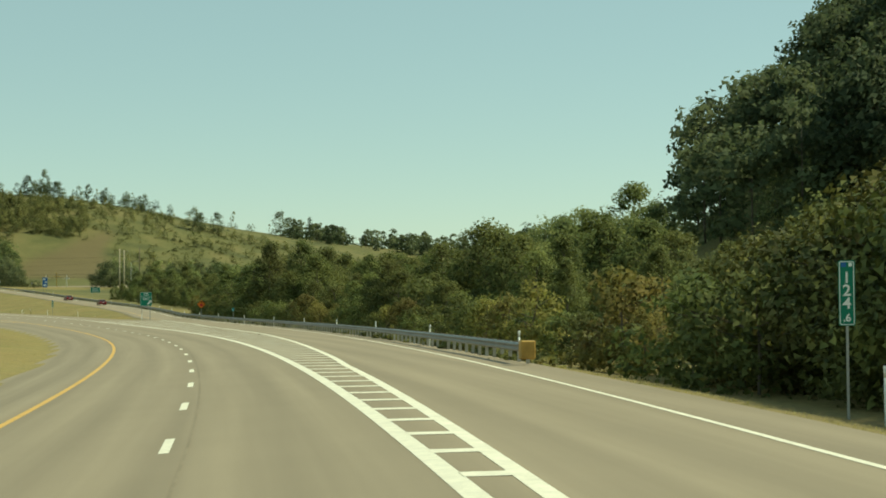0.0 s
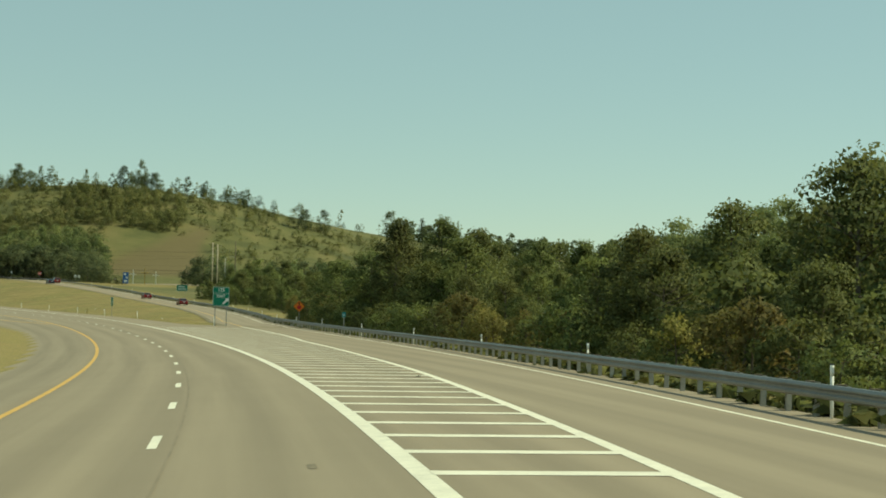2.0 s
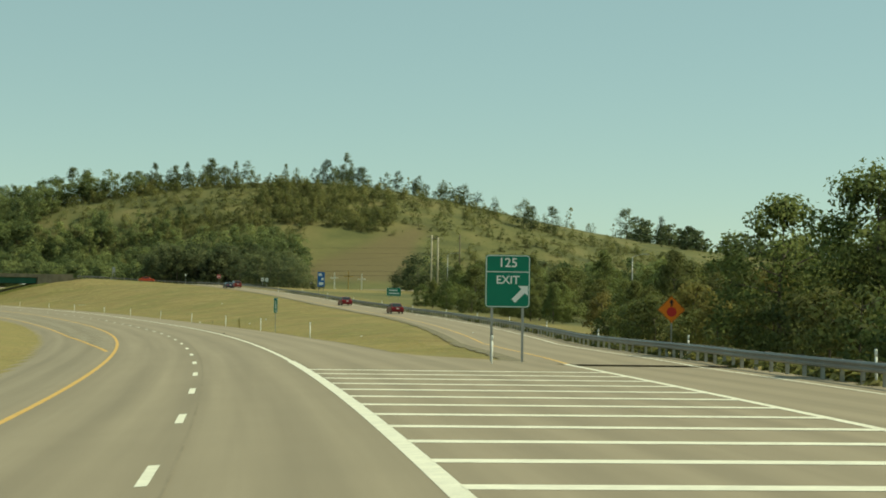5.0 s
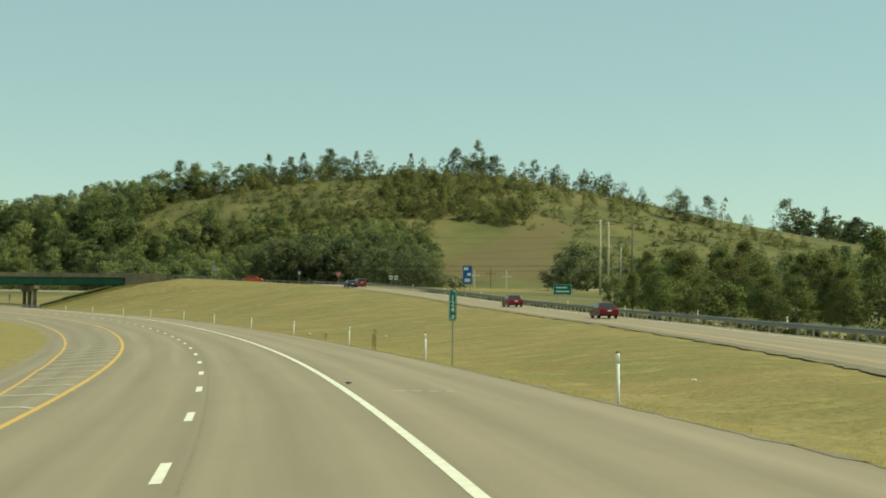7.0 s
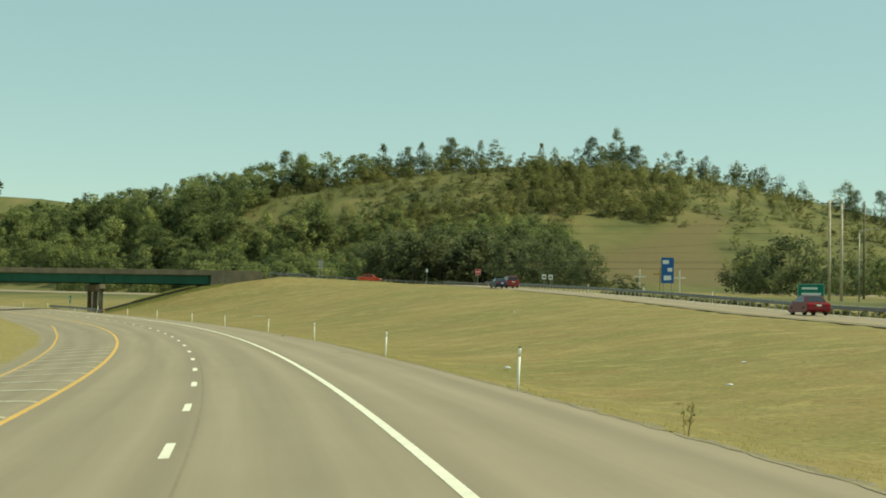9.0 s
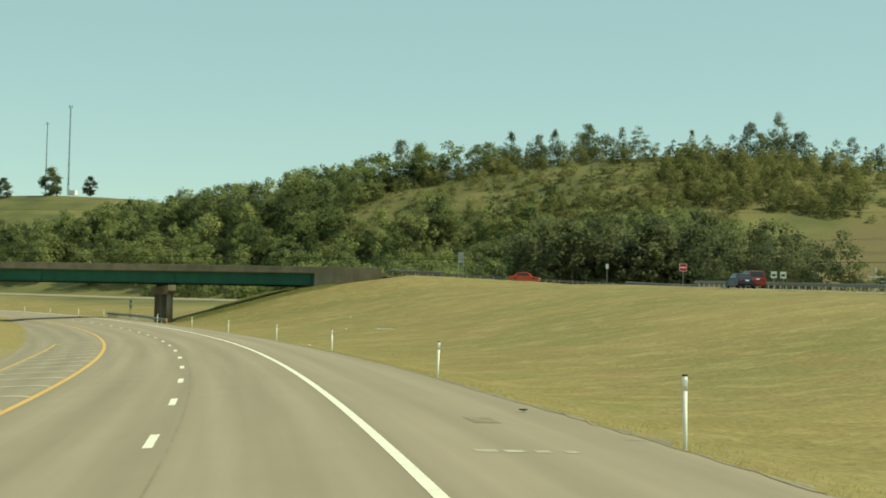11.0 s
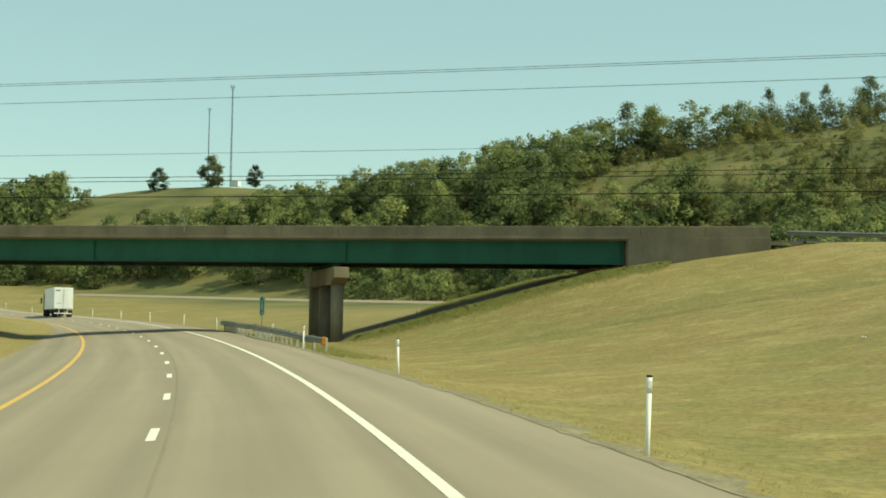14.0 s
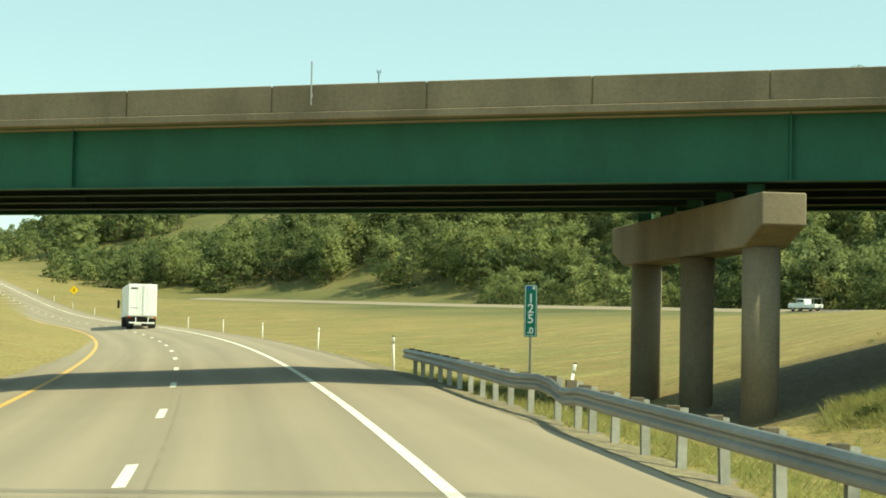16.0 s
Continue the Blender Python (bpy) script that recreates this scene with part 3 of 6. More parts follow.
line("trim_yellow_gore_line", 292, 571, left_gore, 0.2, YELLOW_PAINT, "yellow line of the painted median gore")
for k in range(52):
    s0 = 301 + 6.35 * k
    far = float(left_gore(s0 + 6)) + 0.12
    if far > -6.2 or s0 > 567:
        continue
    us = (far, (far - 6.0) / 2, -6.0, U_YELLOW - 0.12)
    d = strip("gore_bar", [on_road(s0 - 0.28 - 2.3 * (u + 5.6), u, 0.010) for u in us], [on_road(s0 + 0.28 - 2.3 * (u + 5.6), u, 0.010) for u in us], FADED, "faded slanting crossbar painted in the median gore", "road marking")
    d["group"] = "median gore crossbars"


# ---- small helpers for things ----
def at_world(x, y, dz=0.0):
    return Vector((x, y, float(ground_height(x, y)[0]) + dz))


def plan(x, y):
    """Plan units to a place on the ground."""
    return at_world(x * UNIT, y * UNIT)


def facing(p, toward):
    """A pose at p whose -y side faces a place."""
    d = Vector(toward) - Vector(p)
    return Matrix.Translation(p) @ Matrix.Rotation(math.atan2(d.y, d.x) + math.pi / 2, 4, "Z")


def eye_at(s):
    return Vector(on_road(s, 0))


def text_part(name, body, size, mat, parent, x, y, z, bold=0.006):
    """Raised letters on a panel that faces -y."""
    cu = bpy.data.curves.new(name, "FONT")
    cu.body, cu.size, cu.align_x, cu.align_y, cu.extrude, cu.offset = body, size, "CENTER", "CENTER", 0.003, bold
    tmp = bpy.data.objects.new("tmp", cu)
    me = bpy.data.meshes.new_from_object(tmp)
    bpy.data.objects.remove(tmp)
    me.transform(Matrix.Translation((x, y, z)) @ Matrix.Rotation(math.pi / 2, 4, "X"))
    me.materials.clear()
    me.materials.append(mat)
    ob = new(name, me)
    ob.parent = parent
    return ob


def panel(parent, name, w, h, z, mat, border=None, depth=0.02, y=0.0, r=0.05):
    """A sign panel with rounded corners, bottom at z, facing -y, with a raised border strip."""
    def outline(w, h, r, n=4):
        pts = []
        for cx, cz, a0 in ((w / 2 - r, h / 2 - r, 0), (-w / 2 + r, h / 2 - r, 90), (-w / 2 + r, -h / 2 + r, 180), (w / 2 - r, -h / 2 + r, 270)):
            pts += [(cx + r * math.cos(radians(a0 + 90 * i / n)), cz + r * math.sin(radians(a0 + 90 * i / n))) for i in range(n + 1)]
        return pts
    o = outline(w, h, min(r, w / 3))
    n = len(o)
    v = [(a, y - depth / 2, z + h / 2 + b) for a, b in o] + [(a, y + depth / 2, z + h / 2 + b) for a, b in o]
    f = [tuple(range(n - 1, -1, -1)), tuple(range(n, 2 * n))] + [(i, (i + 1) % n, n + (i + 1) % n, n + i) for i in range(n)]
    ob = mesh_object(name, v, f, mat, parent)
    if border:
        t = border[1]
        i0, i1 = outline(w - 0.04, h - 0.04, min(r, w / 3)), outline(w - 0.04 - 2 * t, h - 0.04 - 2 * t, min(r * 0.7, w / 4))
        yy = y - depth / 2 - 0.004
        v = [(a, yy, z + h / 2 + b) for a, b in i0] + [(a, yy, z + h / 2 + b) for a, b in i1]
        mesh_object("border", v, [(i, n + i, n + (i + 1) % n, (i + 1) % n) for i in range(n)], border[0], ob)
    return ob


def plate(parent, name, x0, x1, z0, z1, mat, y):
    return mesh_object(name, [(x0, y, z0), (x1, y, z0), (x1, y, z1), (x0, y, z1), (x0, y + 0.003, z0), (x1, y + 0.003, z0), (x1, y + 0.003, z1), (x0, y + 0.003, z1)],
                       [(0, 1, 2, 3), (7, 6, 5, 4), (0, 4, 5, 1), (1, 5, 6, 2), (2, 6, 7, 3), (3, 7, 4, 0)], mat, parent)


def post(parent, x, z, mat=GALV, w=0.06, y=0.03, z0=-0.5, name="post"):
    """A U-channel sign post."""
    bm = bmesh.new()
    box(bm, x, y, (z + z0) / 2, w, 0.008, z - z0)
    box(bm, x - w / 2, y + 0.02, (z + z0) / 2, 0.008, 0.04, z - z0)
    box(bm, x + w / 2, y + 0.02, (z + z0) / 2, 0.008, 0.04, z - z0)
    return part(name, bm, mat, parent)


# ---- bridge ----
def br_m():
    return Matrix.Translation(BR_O * UNIT) @ Matrix.Rotation(BR_A, 4, "Z")


SKEW = heading(684) + math.pi / 2 - BR_A        # angle of the pier and abutment lines against the deck
SK = 1 / math.tan(SKEW)                         # shift along the deck for each metre across


def skew_box(name, a0, a1, v0, v1, z0, z1, mat, parent, bevel=0.0):
    """A box along the deck whose ends follow the skew of the road below; v counts towards the camera's side."""
    pts = []
    for z in (z0, z1):
        for a, v in ((a0, v0), (a1, v0), (a1, v1), (a0, v1)):
            pts.append(br_m() @ Vector((a - (v - BR_W / 2 * UNIT) * SK, -v, z)))
    bm = bmesh.new()
    vs = [bm.verts.new(p) for p in pts]
    for f in ((0, 1, 2, 3), (7, 6, 5, 4), (0, 4, 5, 1), (1, 5, 6, 2), (2, 6, 7, 3), (3, 7, 4, 0)):
        bm.faces.new([vs[i] for i in f])
    bmesh.ops.recalc_face_normals(bm, faces=bm.faces)
    if bevel:
        bmesh.ops.bevel(bm, geom=list(bm.edges), offset=bevel, segments=1, affect="EDGES")
    return part(name, bm, mat, parent)


HW = BR_W / 2 * UNIT
DK = DECK * UNIT
LOW = 7.67 * UNIT
bridge = tagged(new("bridge"), "overpass with dark green steel girders and weathered concrete parapets", "bridge")
for side in (1, -1):
    v0, v1 = (HW - 0.32, HW) if side > 0 else (-HW, -HW + 0.32)
    a = -77.45
    while a < 9.5:                               # parapet panels with recessed joints
        b = min(a + 4.35, 9.6)
        skew_box("parapet_panel", a + 0.012, b - 0.012, v0, v1, DK - 0.02, DK + 0.71, CONCRETE, bridge, 0.02)
        skew_box("joint_filler", b - 0.012, b + 0.012, v0 + 0.05, v1 - 0.05, DK - 0.02, DK + 0.68, CONCRETE, bridge)
        a += 4.35
    o0, o1 = (HW - 0.45, HW + 0.05) if side > 0 else (-HW - 0.05, -HW + 0.45)
    skew_box("deck_edge", -78, 0, o0, o1, DK - 0.22, DK - 0.02, CONCRETE, bridge, 0.015)
    skew_box("wing_wall", 0.02, 9.6, o0 + 0.02, o1 - 0.02, DK - 2.6, DK - 0.02, CONCRETE, bridge, 0.02)
skew_box("deck_slab", -78, 0, -HW + 0.45, HW - 0.45, DK - 0.3, DK - 0.04, CONCRETE, bridge)
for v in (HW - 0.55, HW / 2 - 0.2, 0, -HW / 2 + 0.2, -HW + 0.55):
    # inner girders take the darker copy, which paints in the underside's shade
    steel = GREEN_STEEL if abs(v) > HW - 0.6 else SHADED_STEEL
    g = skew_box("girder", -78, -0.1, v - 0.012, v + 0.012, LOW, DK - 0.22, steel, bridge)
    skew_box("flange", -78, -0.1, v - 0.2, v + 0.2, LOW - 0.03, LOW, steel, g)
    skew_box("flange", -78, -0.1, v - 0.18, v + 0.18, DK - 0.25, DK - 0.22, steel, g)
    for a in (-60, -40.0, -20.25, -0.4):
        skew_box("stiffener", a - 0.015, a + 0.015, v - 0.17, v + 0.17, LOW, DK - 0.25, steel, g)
skew_box("abutment", 0.0, 1.4, -HW, HW, 2.0, DK - 0.22, CONCRETE, bridge, 0.02)


def pier(a_mid):
    """A hammer-ended cap on three round columns, in line with the road below."""
    along = Vector((-SK, -1.0, 0)).normalized()          # towards the camera's side, along the skew
    across = Vector((-along.y, along.x, 0))
    mid = Vector((a_mid, 0, 0)) + Vector((HW * SK, 0, 0))
    half = HW / abs(along.y) + 1.35
    mid = mid - along * 0.75
    top, bot, tip = LOW - 0.38, LOW - 1.62, LOW - 1.15
    cap = bmesh.new()
    prof = [(-half, tip), (-half, top), (half, top), (half, tip), (half - 1.3, bot), (-half + 1.3, bot)]
    vs = [[cap.verts.new(br_m() @ (mid + along * x + across * w + Vector((0, 0, z)))) for x, z in prof] for w in (-0.55, 0.55)]
    cap.faces.new(vs[0])
    cap.faces.new(vs[1][::-1])
    for i in range(6):
        j = (i + 1) % 6
        cap.faces.new((vs[0][j], vs[0][i], vs[1][i], vs[1][j]))
    bmesh.ops.recalc_face_normals(cap, faces=cap.faces)
    bmesh.ops.bevel(cap, geom=list(cap.edges), offset=0.03, segments=1, affect="EDGES")
    cap_ob = part("pier_cap", cap, CONCRETE, bridge)
    for x in (half - 1.55, 0.3, -half + 2.15):
        p = br_m() @ (mid + along * x)
        bm = bmesh.new()
        g = float(ground_height(p.x, p.y)[0])
        tube(bm, (p.x, p.y, g - 0.6), (p.x, p.y, bot + 0.02), 0.46, n=28)
        part("column", bm, CONCRETE, cap_ob, smooth=True)
    for v in (HW - 0.55, HW / 2 - 0.2, 0, -HW / 2 + 0.2, -HW + 0.55):
        q = mid + along * (v / abs(along.y))
        bm = bmesh.new()
        box(bm, q.x, q.y, (top + LOW - 0.03) / 2, 0.4, 0.4, LOW - 0.03 - top, 0.0, br_m())
        part("bearing", bm, GREEN_STEEL, cap_ob)


bm = bmesh.new()
tube(bm, (0, 0, -0.55), (0, 0, 0.6), 0.022, n=8)
box(bm, 0, 0.03, -0.3, 0.05, 0.06, 0.1)
part("parapet_post", bm, GALV, bridge, "thin steel post bolted to the parapet").matrix_basis = br_m() @ Matrix.Translation((-32.8, -HW - 0.05, DK + 0.71))
pier(-20.75)
pier(-58.0)


# ---- guard rails ----
BEAM = [(0.0, -0.155), (0.035, -0.145), (0.075, -0.11), (0.075, -0.06), (0.03, -0.02), (0.03, 0.02), (0.075, 0.06), (0.075, 0.09), (0.03, 0.145), (-0.01, 0.155)]


def rail_post_mesh(mat, wood):
    bm = bmesh.new()
    if wood:
        box(bm, 0, 0, 0.0, 0.16, 0.2, 1.5, 0.01)
    else:
        box(bm, 0, 0, -0.02, 0.10, 0.008, 1.46)
        box(bm, -0.05, 0, -0.02, 0.008, 0.12, 1.46)
        box(bm, 0.05, 0, -0.02, 0.008, 0.12, 1.46)
    me = bpy.data.meshes.new("post")
    bm.to_mesh(me)
    bm.free()
    me.materials.append(mat)
    return me


def block_mesh(mat):
    bm = bmesh.new()
    box(bm, 0, 0, 0, 0.13, 0.19, 0.34, 0.008)
    me = bpy.data.meshes.new("block")
    bm.to_mesh(me)
    bm.free()
    me.materials.append(mat)
    return me


RAIL_STEEL = material("dull galvanised rail", (0.215, 0.213, 0.20), 0.42, metal=0.2, vary=0.12, scale=0.4, fine=6, bump=0.03)
POST_STEEL = material("pale galvanised post", (0.50, 0.48, 0.42), 0.6, metal=0.1, vary=0.12, scale=2, fine=12, bump=0.03)
POST_ME, BLOCK_ME = rail_post_mesh(POST_STEEL, False), block_mesh(TIMBER)


def guardrail(line_pts, side, label, spacing=1.9, bend=None):
    """A W-beam rail along points on the ground; side +1 if the traffic is on its left."""
    p = np.array(line_pts, float)
    seg = np.hypot(np.diff(p[:, 0]), np.diff(p[:, 1]))
    run = np.concatenate([[0], np.cumsum(seg)])
    thing = tagged(new("guardrail"), label, "guardrail")
    n = max(2, int(run[-1] / 1.0))
    at = lambda d: np.array([np.interp(d, run, p[:, k]) for k in range(3)])
    verts, faces = [], []
    m = len(BEAM)
    for i in range(n + 1):
        d = run[-1] * i / n
        q, q2 = at(d), at(min(d + 0.5, run[-1])) - at(max(d - 0.5, 0))
        q2 /= np.hypot(q2[0], q2[1])
        nx, ny = -q2[1] * side, q2[0] * side
        off, dz = bend(d) if bend else (0.0, 0.0)
        for b, z in BEAM:
            verts.append((q[0] + nx * (b + off), q[1] + ny * (b + off), q[2] + 0.56 + z + dz))
    for i in range(n):
        for j in range(m - 1):
            faces.append((i * m + j, i * m + j + 1, (i + 1) * m + j + 1, (i + 1) * m + j))
    rail = mesh_object("rail", verts, faces, RAIL_STEEL, thing)
    md = rail.modifiers.new("thick", "SOLIDIFY")
    md.thickness = 0.012
    for i in range(int(run[-1] / spacing) + 1):
        d = min(i * spacing + 0.3, run[-1] - 0.1)
        q, q2 = at(d), at(min(d + 0.5, run[-1])) - at(max(d - 0.5, 0))
        a = math.atan2(q2[1], q2[0])
        off = (bend(d)[0] if bend else 0.0) - 0.24
        nx, ny = -math.sin(a) * side, math.cos(a) * side
        o = new("post", POST_ME)
        o.parent, o.matrix_basis = thing, Matrix.Translation((q[0] + nx * off, q[1] + ny * off, q[2])) @ Matrix.Rotation(a, 4, "Z") @ Matrix.Rotation(rng0.uniform(-0.03, 0.03), 4, "X")
        o = new("block", BLOCK_ME)
        o.parent, o.matrix_basis = thing, Matrix.Translation((q[0] + nx * (off + 0.13), q[1] + ny * (off + 0.13), q[2] + 0.57)) @ Matrix.Rotation(a, 4, "Z")
    return thing


rng0 = random.Random(3)


def on_ground(p):
    return (p[0], p[1], float(ground_height(p[0], p[1])[0]) + 0.08)


def ramp_rail_pt(s):
    if s < 262:
        return on_road(s, float(lerp(s, *RAMP_R)) + 1.35)
    return ramp_pt(s, 2.6 + 1.5)


ramp_rail = guardrail([ramp_rail_pt(s) for s in np.arange(56, 628, 3.0)], 1, "long dull steel guardrail along the exit ramp")
bm = bmesh.new()
box(bm, 0, 0, 0.5, 0.5, 0.45, 0.62, 0.04)
q = ramp_rail_pt(55)
END_TAN = material("faded yellow end panel", (0.50, 0.30, 0.08), 0.6, vary=0.15, scale=3, fine=12)
part("end_panel", bm, END_TAN, ramp_rail, "faded yellow end panel").matrix_basis = Matrix.Translation(q) @ Matrix.Rotation(heading(55), 4, "Z")


def dent(d):
    """The stretch that a vehicle has bent back."""
    k = math.exp(-((d - 28.0) / 2.6) ** 2)
    return (-0.28 * k, 0.10 * k * math.sin((d - 28.0) * 1.1) - 0.05 * k)


PIER_RAIL = [on_road(s, float(lerp(s, (642.5, 6.7), (646, 6.0), (650, 5.7), (660, 5.5), (675, 5.65), (694, 5.95))), float(lerp(s, (642.5, -0.22), (650, -0.05), (660, 0.0), (694, -0.02)))) for s in np.arange(642.5, 694.6, 2.0)]
pier_rail = guardrail(PIER_RAIL, 1, "steel guardrail before the bridge pier, dented halfway", bend=dent)
bm = bmesh.new()
box(bm, 0, 0, 0.54, 0.26, 0.26, 0.42, 0.05)
part("end_panel", bm, material("weathered orange panel", (0.55, 0.22, 0.03), 0.6, vary=0.2, scale=5, fine=20), pier_rail, "orange end panel").matrix_basis = Matrix.Translation(PIER_RAIL[0]) @ Matrix.Rotation(heading(642), 4, "Z")
guardrail([on_road(s, -13.0 - 0.004 * (s - 640)) for s in np.arange(676, 716, 3.0)], -1, "steel guardrail in the median by the bridge")
guardrail([on_ground(on_road(s, -14.5)) for s in np.arange(100, 132, 3.0)], -1, "short steel guardrail in the grassy median")
for a0, a1 in ((11, 21), (45, 66)):
    guardrail([cross_pt(a, 4.9) for a in np.arange(a0, a1, 2.0)], -1, "steel guardrail along the crossing road")
guardrail([cross_pt(a, -4.9) for a in np.arange(11, 62, 3.0)], 1, "steel guardrail on the far side of the crossing road")


# ---- delineator posts ----
def delineator():
    root = tagged(new("delineator_post"), "white roadside delineator post with a dark top", "road post", "delineator posts")
    bm = bmesh.new()
    tube(bm, (0, 0, -0.4), (0, 0, 0.88), 0.030, 0.040, 12)        # round plastic tube, flared to a flat blade on top
    tube(bm, (0, 0, 0.88), (0, 0, 1.11), 0.040, 0.044, 12)
    part("post", bm, POST_WHITE, root, smooth=True)
    bm = bmesh.new()
    tube(bm, (0, 0, 1.11), (0, 0, 1.14), 0.046, 0.042, 12)
    part("cap", bm, BLACK, root)
    bm = bmesh.new()
    box(bm, 0, -0.044, 1.01, 0.05, 0.006, 0.1)
    part("reflector", bm, SIGN_WHITE, root)
    return root


proto = delineator()
first = True


def put_delineator(p, a, lean=0.0):
    global first
    m = Matrix.Translation(p) @ Matrix.Rotation(a, 4, "Z") @ Matrix.Rotation(lean, 4, "Y")
    if first:
        proto.matrix_basis, first = m, False
        return proto
    return copy_thing(proto, m)


for s in (314, 345.5, 373, 403, 433, 464.5, 492, 524, 551.5, 583.5, 612, 696, 722, 751, 777, 803.5, 834, 865, 896, 926, 956, 986):
    put_delineator(on_ground(on_road(s, float(lerp(s, *RIGHT_EDGE)) + 0.5)), heading(s), rng0.uniform(-0.04, 0.04))
put_delineator(on_ground(on_road(641.0, 5.5)), heading(643), 0.02)
put_delineator(on_ground(on_road(680.5, 8.15)), heading(680), 0.2)
for k in range(20):
    s = 58.6 + 26.7 * k
    q = ramp_rail_pt(s)
    put_delineator((q[0] + 0.3, q[1], q[2] - 0.02), heading(s), rng0.uniform(-0.03, 0.03))
put_delineator(on_ground(on_road(31.5, 12.7)), heading(31))
for k in range(7):
    x, y = _onr[34 + 7 * k][:2] * UNIT
    put_delineator(at_world(x + 2, y - 4), 0.6)


# ---- signs ----
def mile_marker(s, u, digits, small, side_s):
    p = on_ground(on_road(s, u))
    p = (p[0], p[1], p[2] - (0.22 if s > 600 else 0.0))
    root = tagged(new("mile_marker"), "narrow green mile marker sign with stacked white numerals", "road sign", "mile markers")
    root.matrix_basis = facing(p, eye_at(side_s))
    pn = panel(root, "sign_panel", 0.34, 1.36, 1.86, SIGN_GREEN, (SIGN_WHITE, 0.016), r=0.04)
    for i, c in enumerate(digits):
        text_part("numeral", c, 0.33, SIGN_WHITE, pn, 0, -0.014, 1.86 + 0.99 - i * 0.265)
    text_part("numeral", "." + small, 0.22, SIGN_WHITE, pn, 0, -0.014, 1.86 + 0.16)
    plate(pn, "route_mark", -0.11, -0.01, 3.08, 3.18, SIGN_BLUE, -0.014)
    plate(pn, "route_mark", 0.04, 0.11, 3.09, 3.17, SIGN_WHITE, -0.014)
    post(root, 0, 3.1, GALV, 0.05, 0.02)
    return root


mile_marker(33.5, 12.7, "124", "6", 0)
mile_marker(350.4, 9.8, "124", "8", 300)
mile_marker(684.0, 7.95, "125", "0", 640)

exit_sign = tagged(new("exit_sign"), "green exit sign with white numerals, word and slanting arrow", "road sign")
p = on_ground(on_road(264.5, 11.3))
exit_sign.matrix_basis = facing(p, eye_at(170))
pn = panel(exit_sign, "sign_panel", 1.80, 2.12, 2.18, SIGN_GREEN, (SIGN_WHITE, 0.03), depth=0.04, r=0.14)
text_part("numerals", "125", 0.52, SIGN_WHITE, pn, 0.0, -0.025, 3.97)
plate(pn, "divider", -0.86, 0.86, 3.60, 3.63, SIGN_WHITE, -0.025)
text_part("lettering", "EXIT", 0.46, SIGN_WHITE, pn, 0.0, -0.025, 3.28)
v = [(0.0, 0.42), (0.42, 0.42), (0.42, 0.0), (0.29, 0.12), (-0.12, -0.30), (-0.27, -0.15), (0.14, 0.28)]
mesh_object("arrow", [(0.42 + a * 0.95, -0.026, 2.66 + b * 0.95) for a, b in v], [(0, 6, 3), (0, 3, 1), (1, 3, 2), (6, 5, 4), (6, 4, 3)], SIGN_WHITE, pn)
for x in (-0.62, 0.62):
    post(exit_sign, x, 4.2, GALV, 0.09, 0.05)
put_delineator(on_ground(on_road(262, 10.2)), heading(262))

stop_ahead = tagged(new("stop_ahead_sign"), "orange diamond warning sign with a red disc and black arrow", "road sign")
p = on_ground(on_road(282.6, 24.2))
stop_ahead.matrix_basis = facing(p, eye_at(150))
zc = 1.25 * UNIT - p[2]
pn = panel(stop_ahead, "sign_panel", 1.0, 1.0, -0.5, SIGN_ORANGE, (BLACK, 0.012), r=0.05)
pn.matrix_basis = Matrix.Translation((0, 0, zc)) @ Matrix.Rotation(math.pi / 4, 4, "Y")
bm = bmesh.new()
bmesh.ops.create_circle(bm, cap_ends=True, segments=8, radius=0.27, matrix=Matrix.Translation((0, -0.018, zc - 0.12)) @ Matrix.Rotation(math.pi / 2, 4, "X"))
part("red_disc", bm, SIGN_RED, stop_ahead)
mesh_object("arrow", [(-0.05, -0.018, zc + 0.18), (0.05, -0.018, zc + 0.18), (0.05, -0.018, zc + 0.36), (0.13, -0.018, zc + 0.36), (0, -0.018, zc + 0.54), (-0.13, -0.018, zc + 0.36), (-0.05, -0.018, zc + 0.36)], [(0, 1, 2, 6), (5, 3, 4)], BLACK, stop_ahead)
post(stop_ahead, 0, zc + 0.3)


def small_sign(name, label, p, toward, w, h, bottom, mat, bars=(), two=False, border=None):
    root = tagged(new(name), label, "road sign")
    root.matrix_basis = facing(p, toward)
    pn = panel(root, "sign_panel", w, h, bottom, mat, border, r=0.06)
    for x0, x1, z0, z1, bmat in bars:
        plate(pn, "bar", x0 * w, x1 * w, bottom + z0 * h, bottom + z1 * h, bmat, -0.016)
    for x in ((-w * 0.32, w * 0.32) if two else (0,)):
        post(root, x, bottom + h * 0.9, GALV, 0.07, 0.04)
    return root


small_sign("route_sign", "small blue-green sign on a thin post behind the guardrail", on_ground(on_road(232, 18.6)), eye_at(178), 0.34, 0.46, 1.5, material("teal sign sheet", (0.02, 0.24, 0.26), 0.5, vary=0.05, bump=0),
           ((-0.3, 0.3, 0.55, 0.62, SIGN_WHITE), (-0.3, 0.2, 0.3, 0.37, SIGN_WHITE)))
W3 = SIGN_WHITE
p = plan(-57.6, 550.0)
small_sign("guide_sign", "wide green guide sign on two posts beside the ramp", p, eye_at(320), 3.0, 1.7, 3.6 * UNIT + 1.0 - p.z, SIGN_GREEN, ((-0.35, 0.25, 0.62, 0.76, W3), (-0.35, 0.38, 0.25, 0.39, W3)), True, (W3, 0.03))
p = plan(-75.7, 562.4)
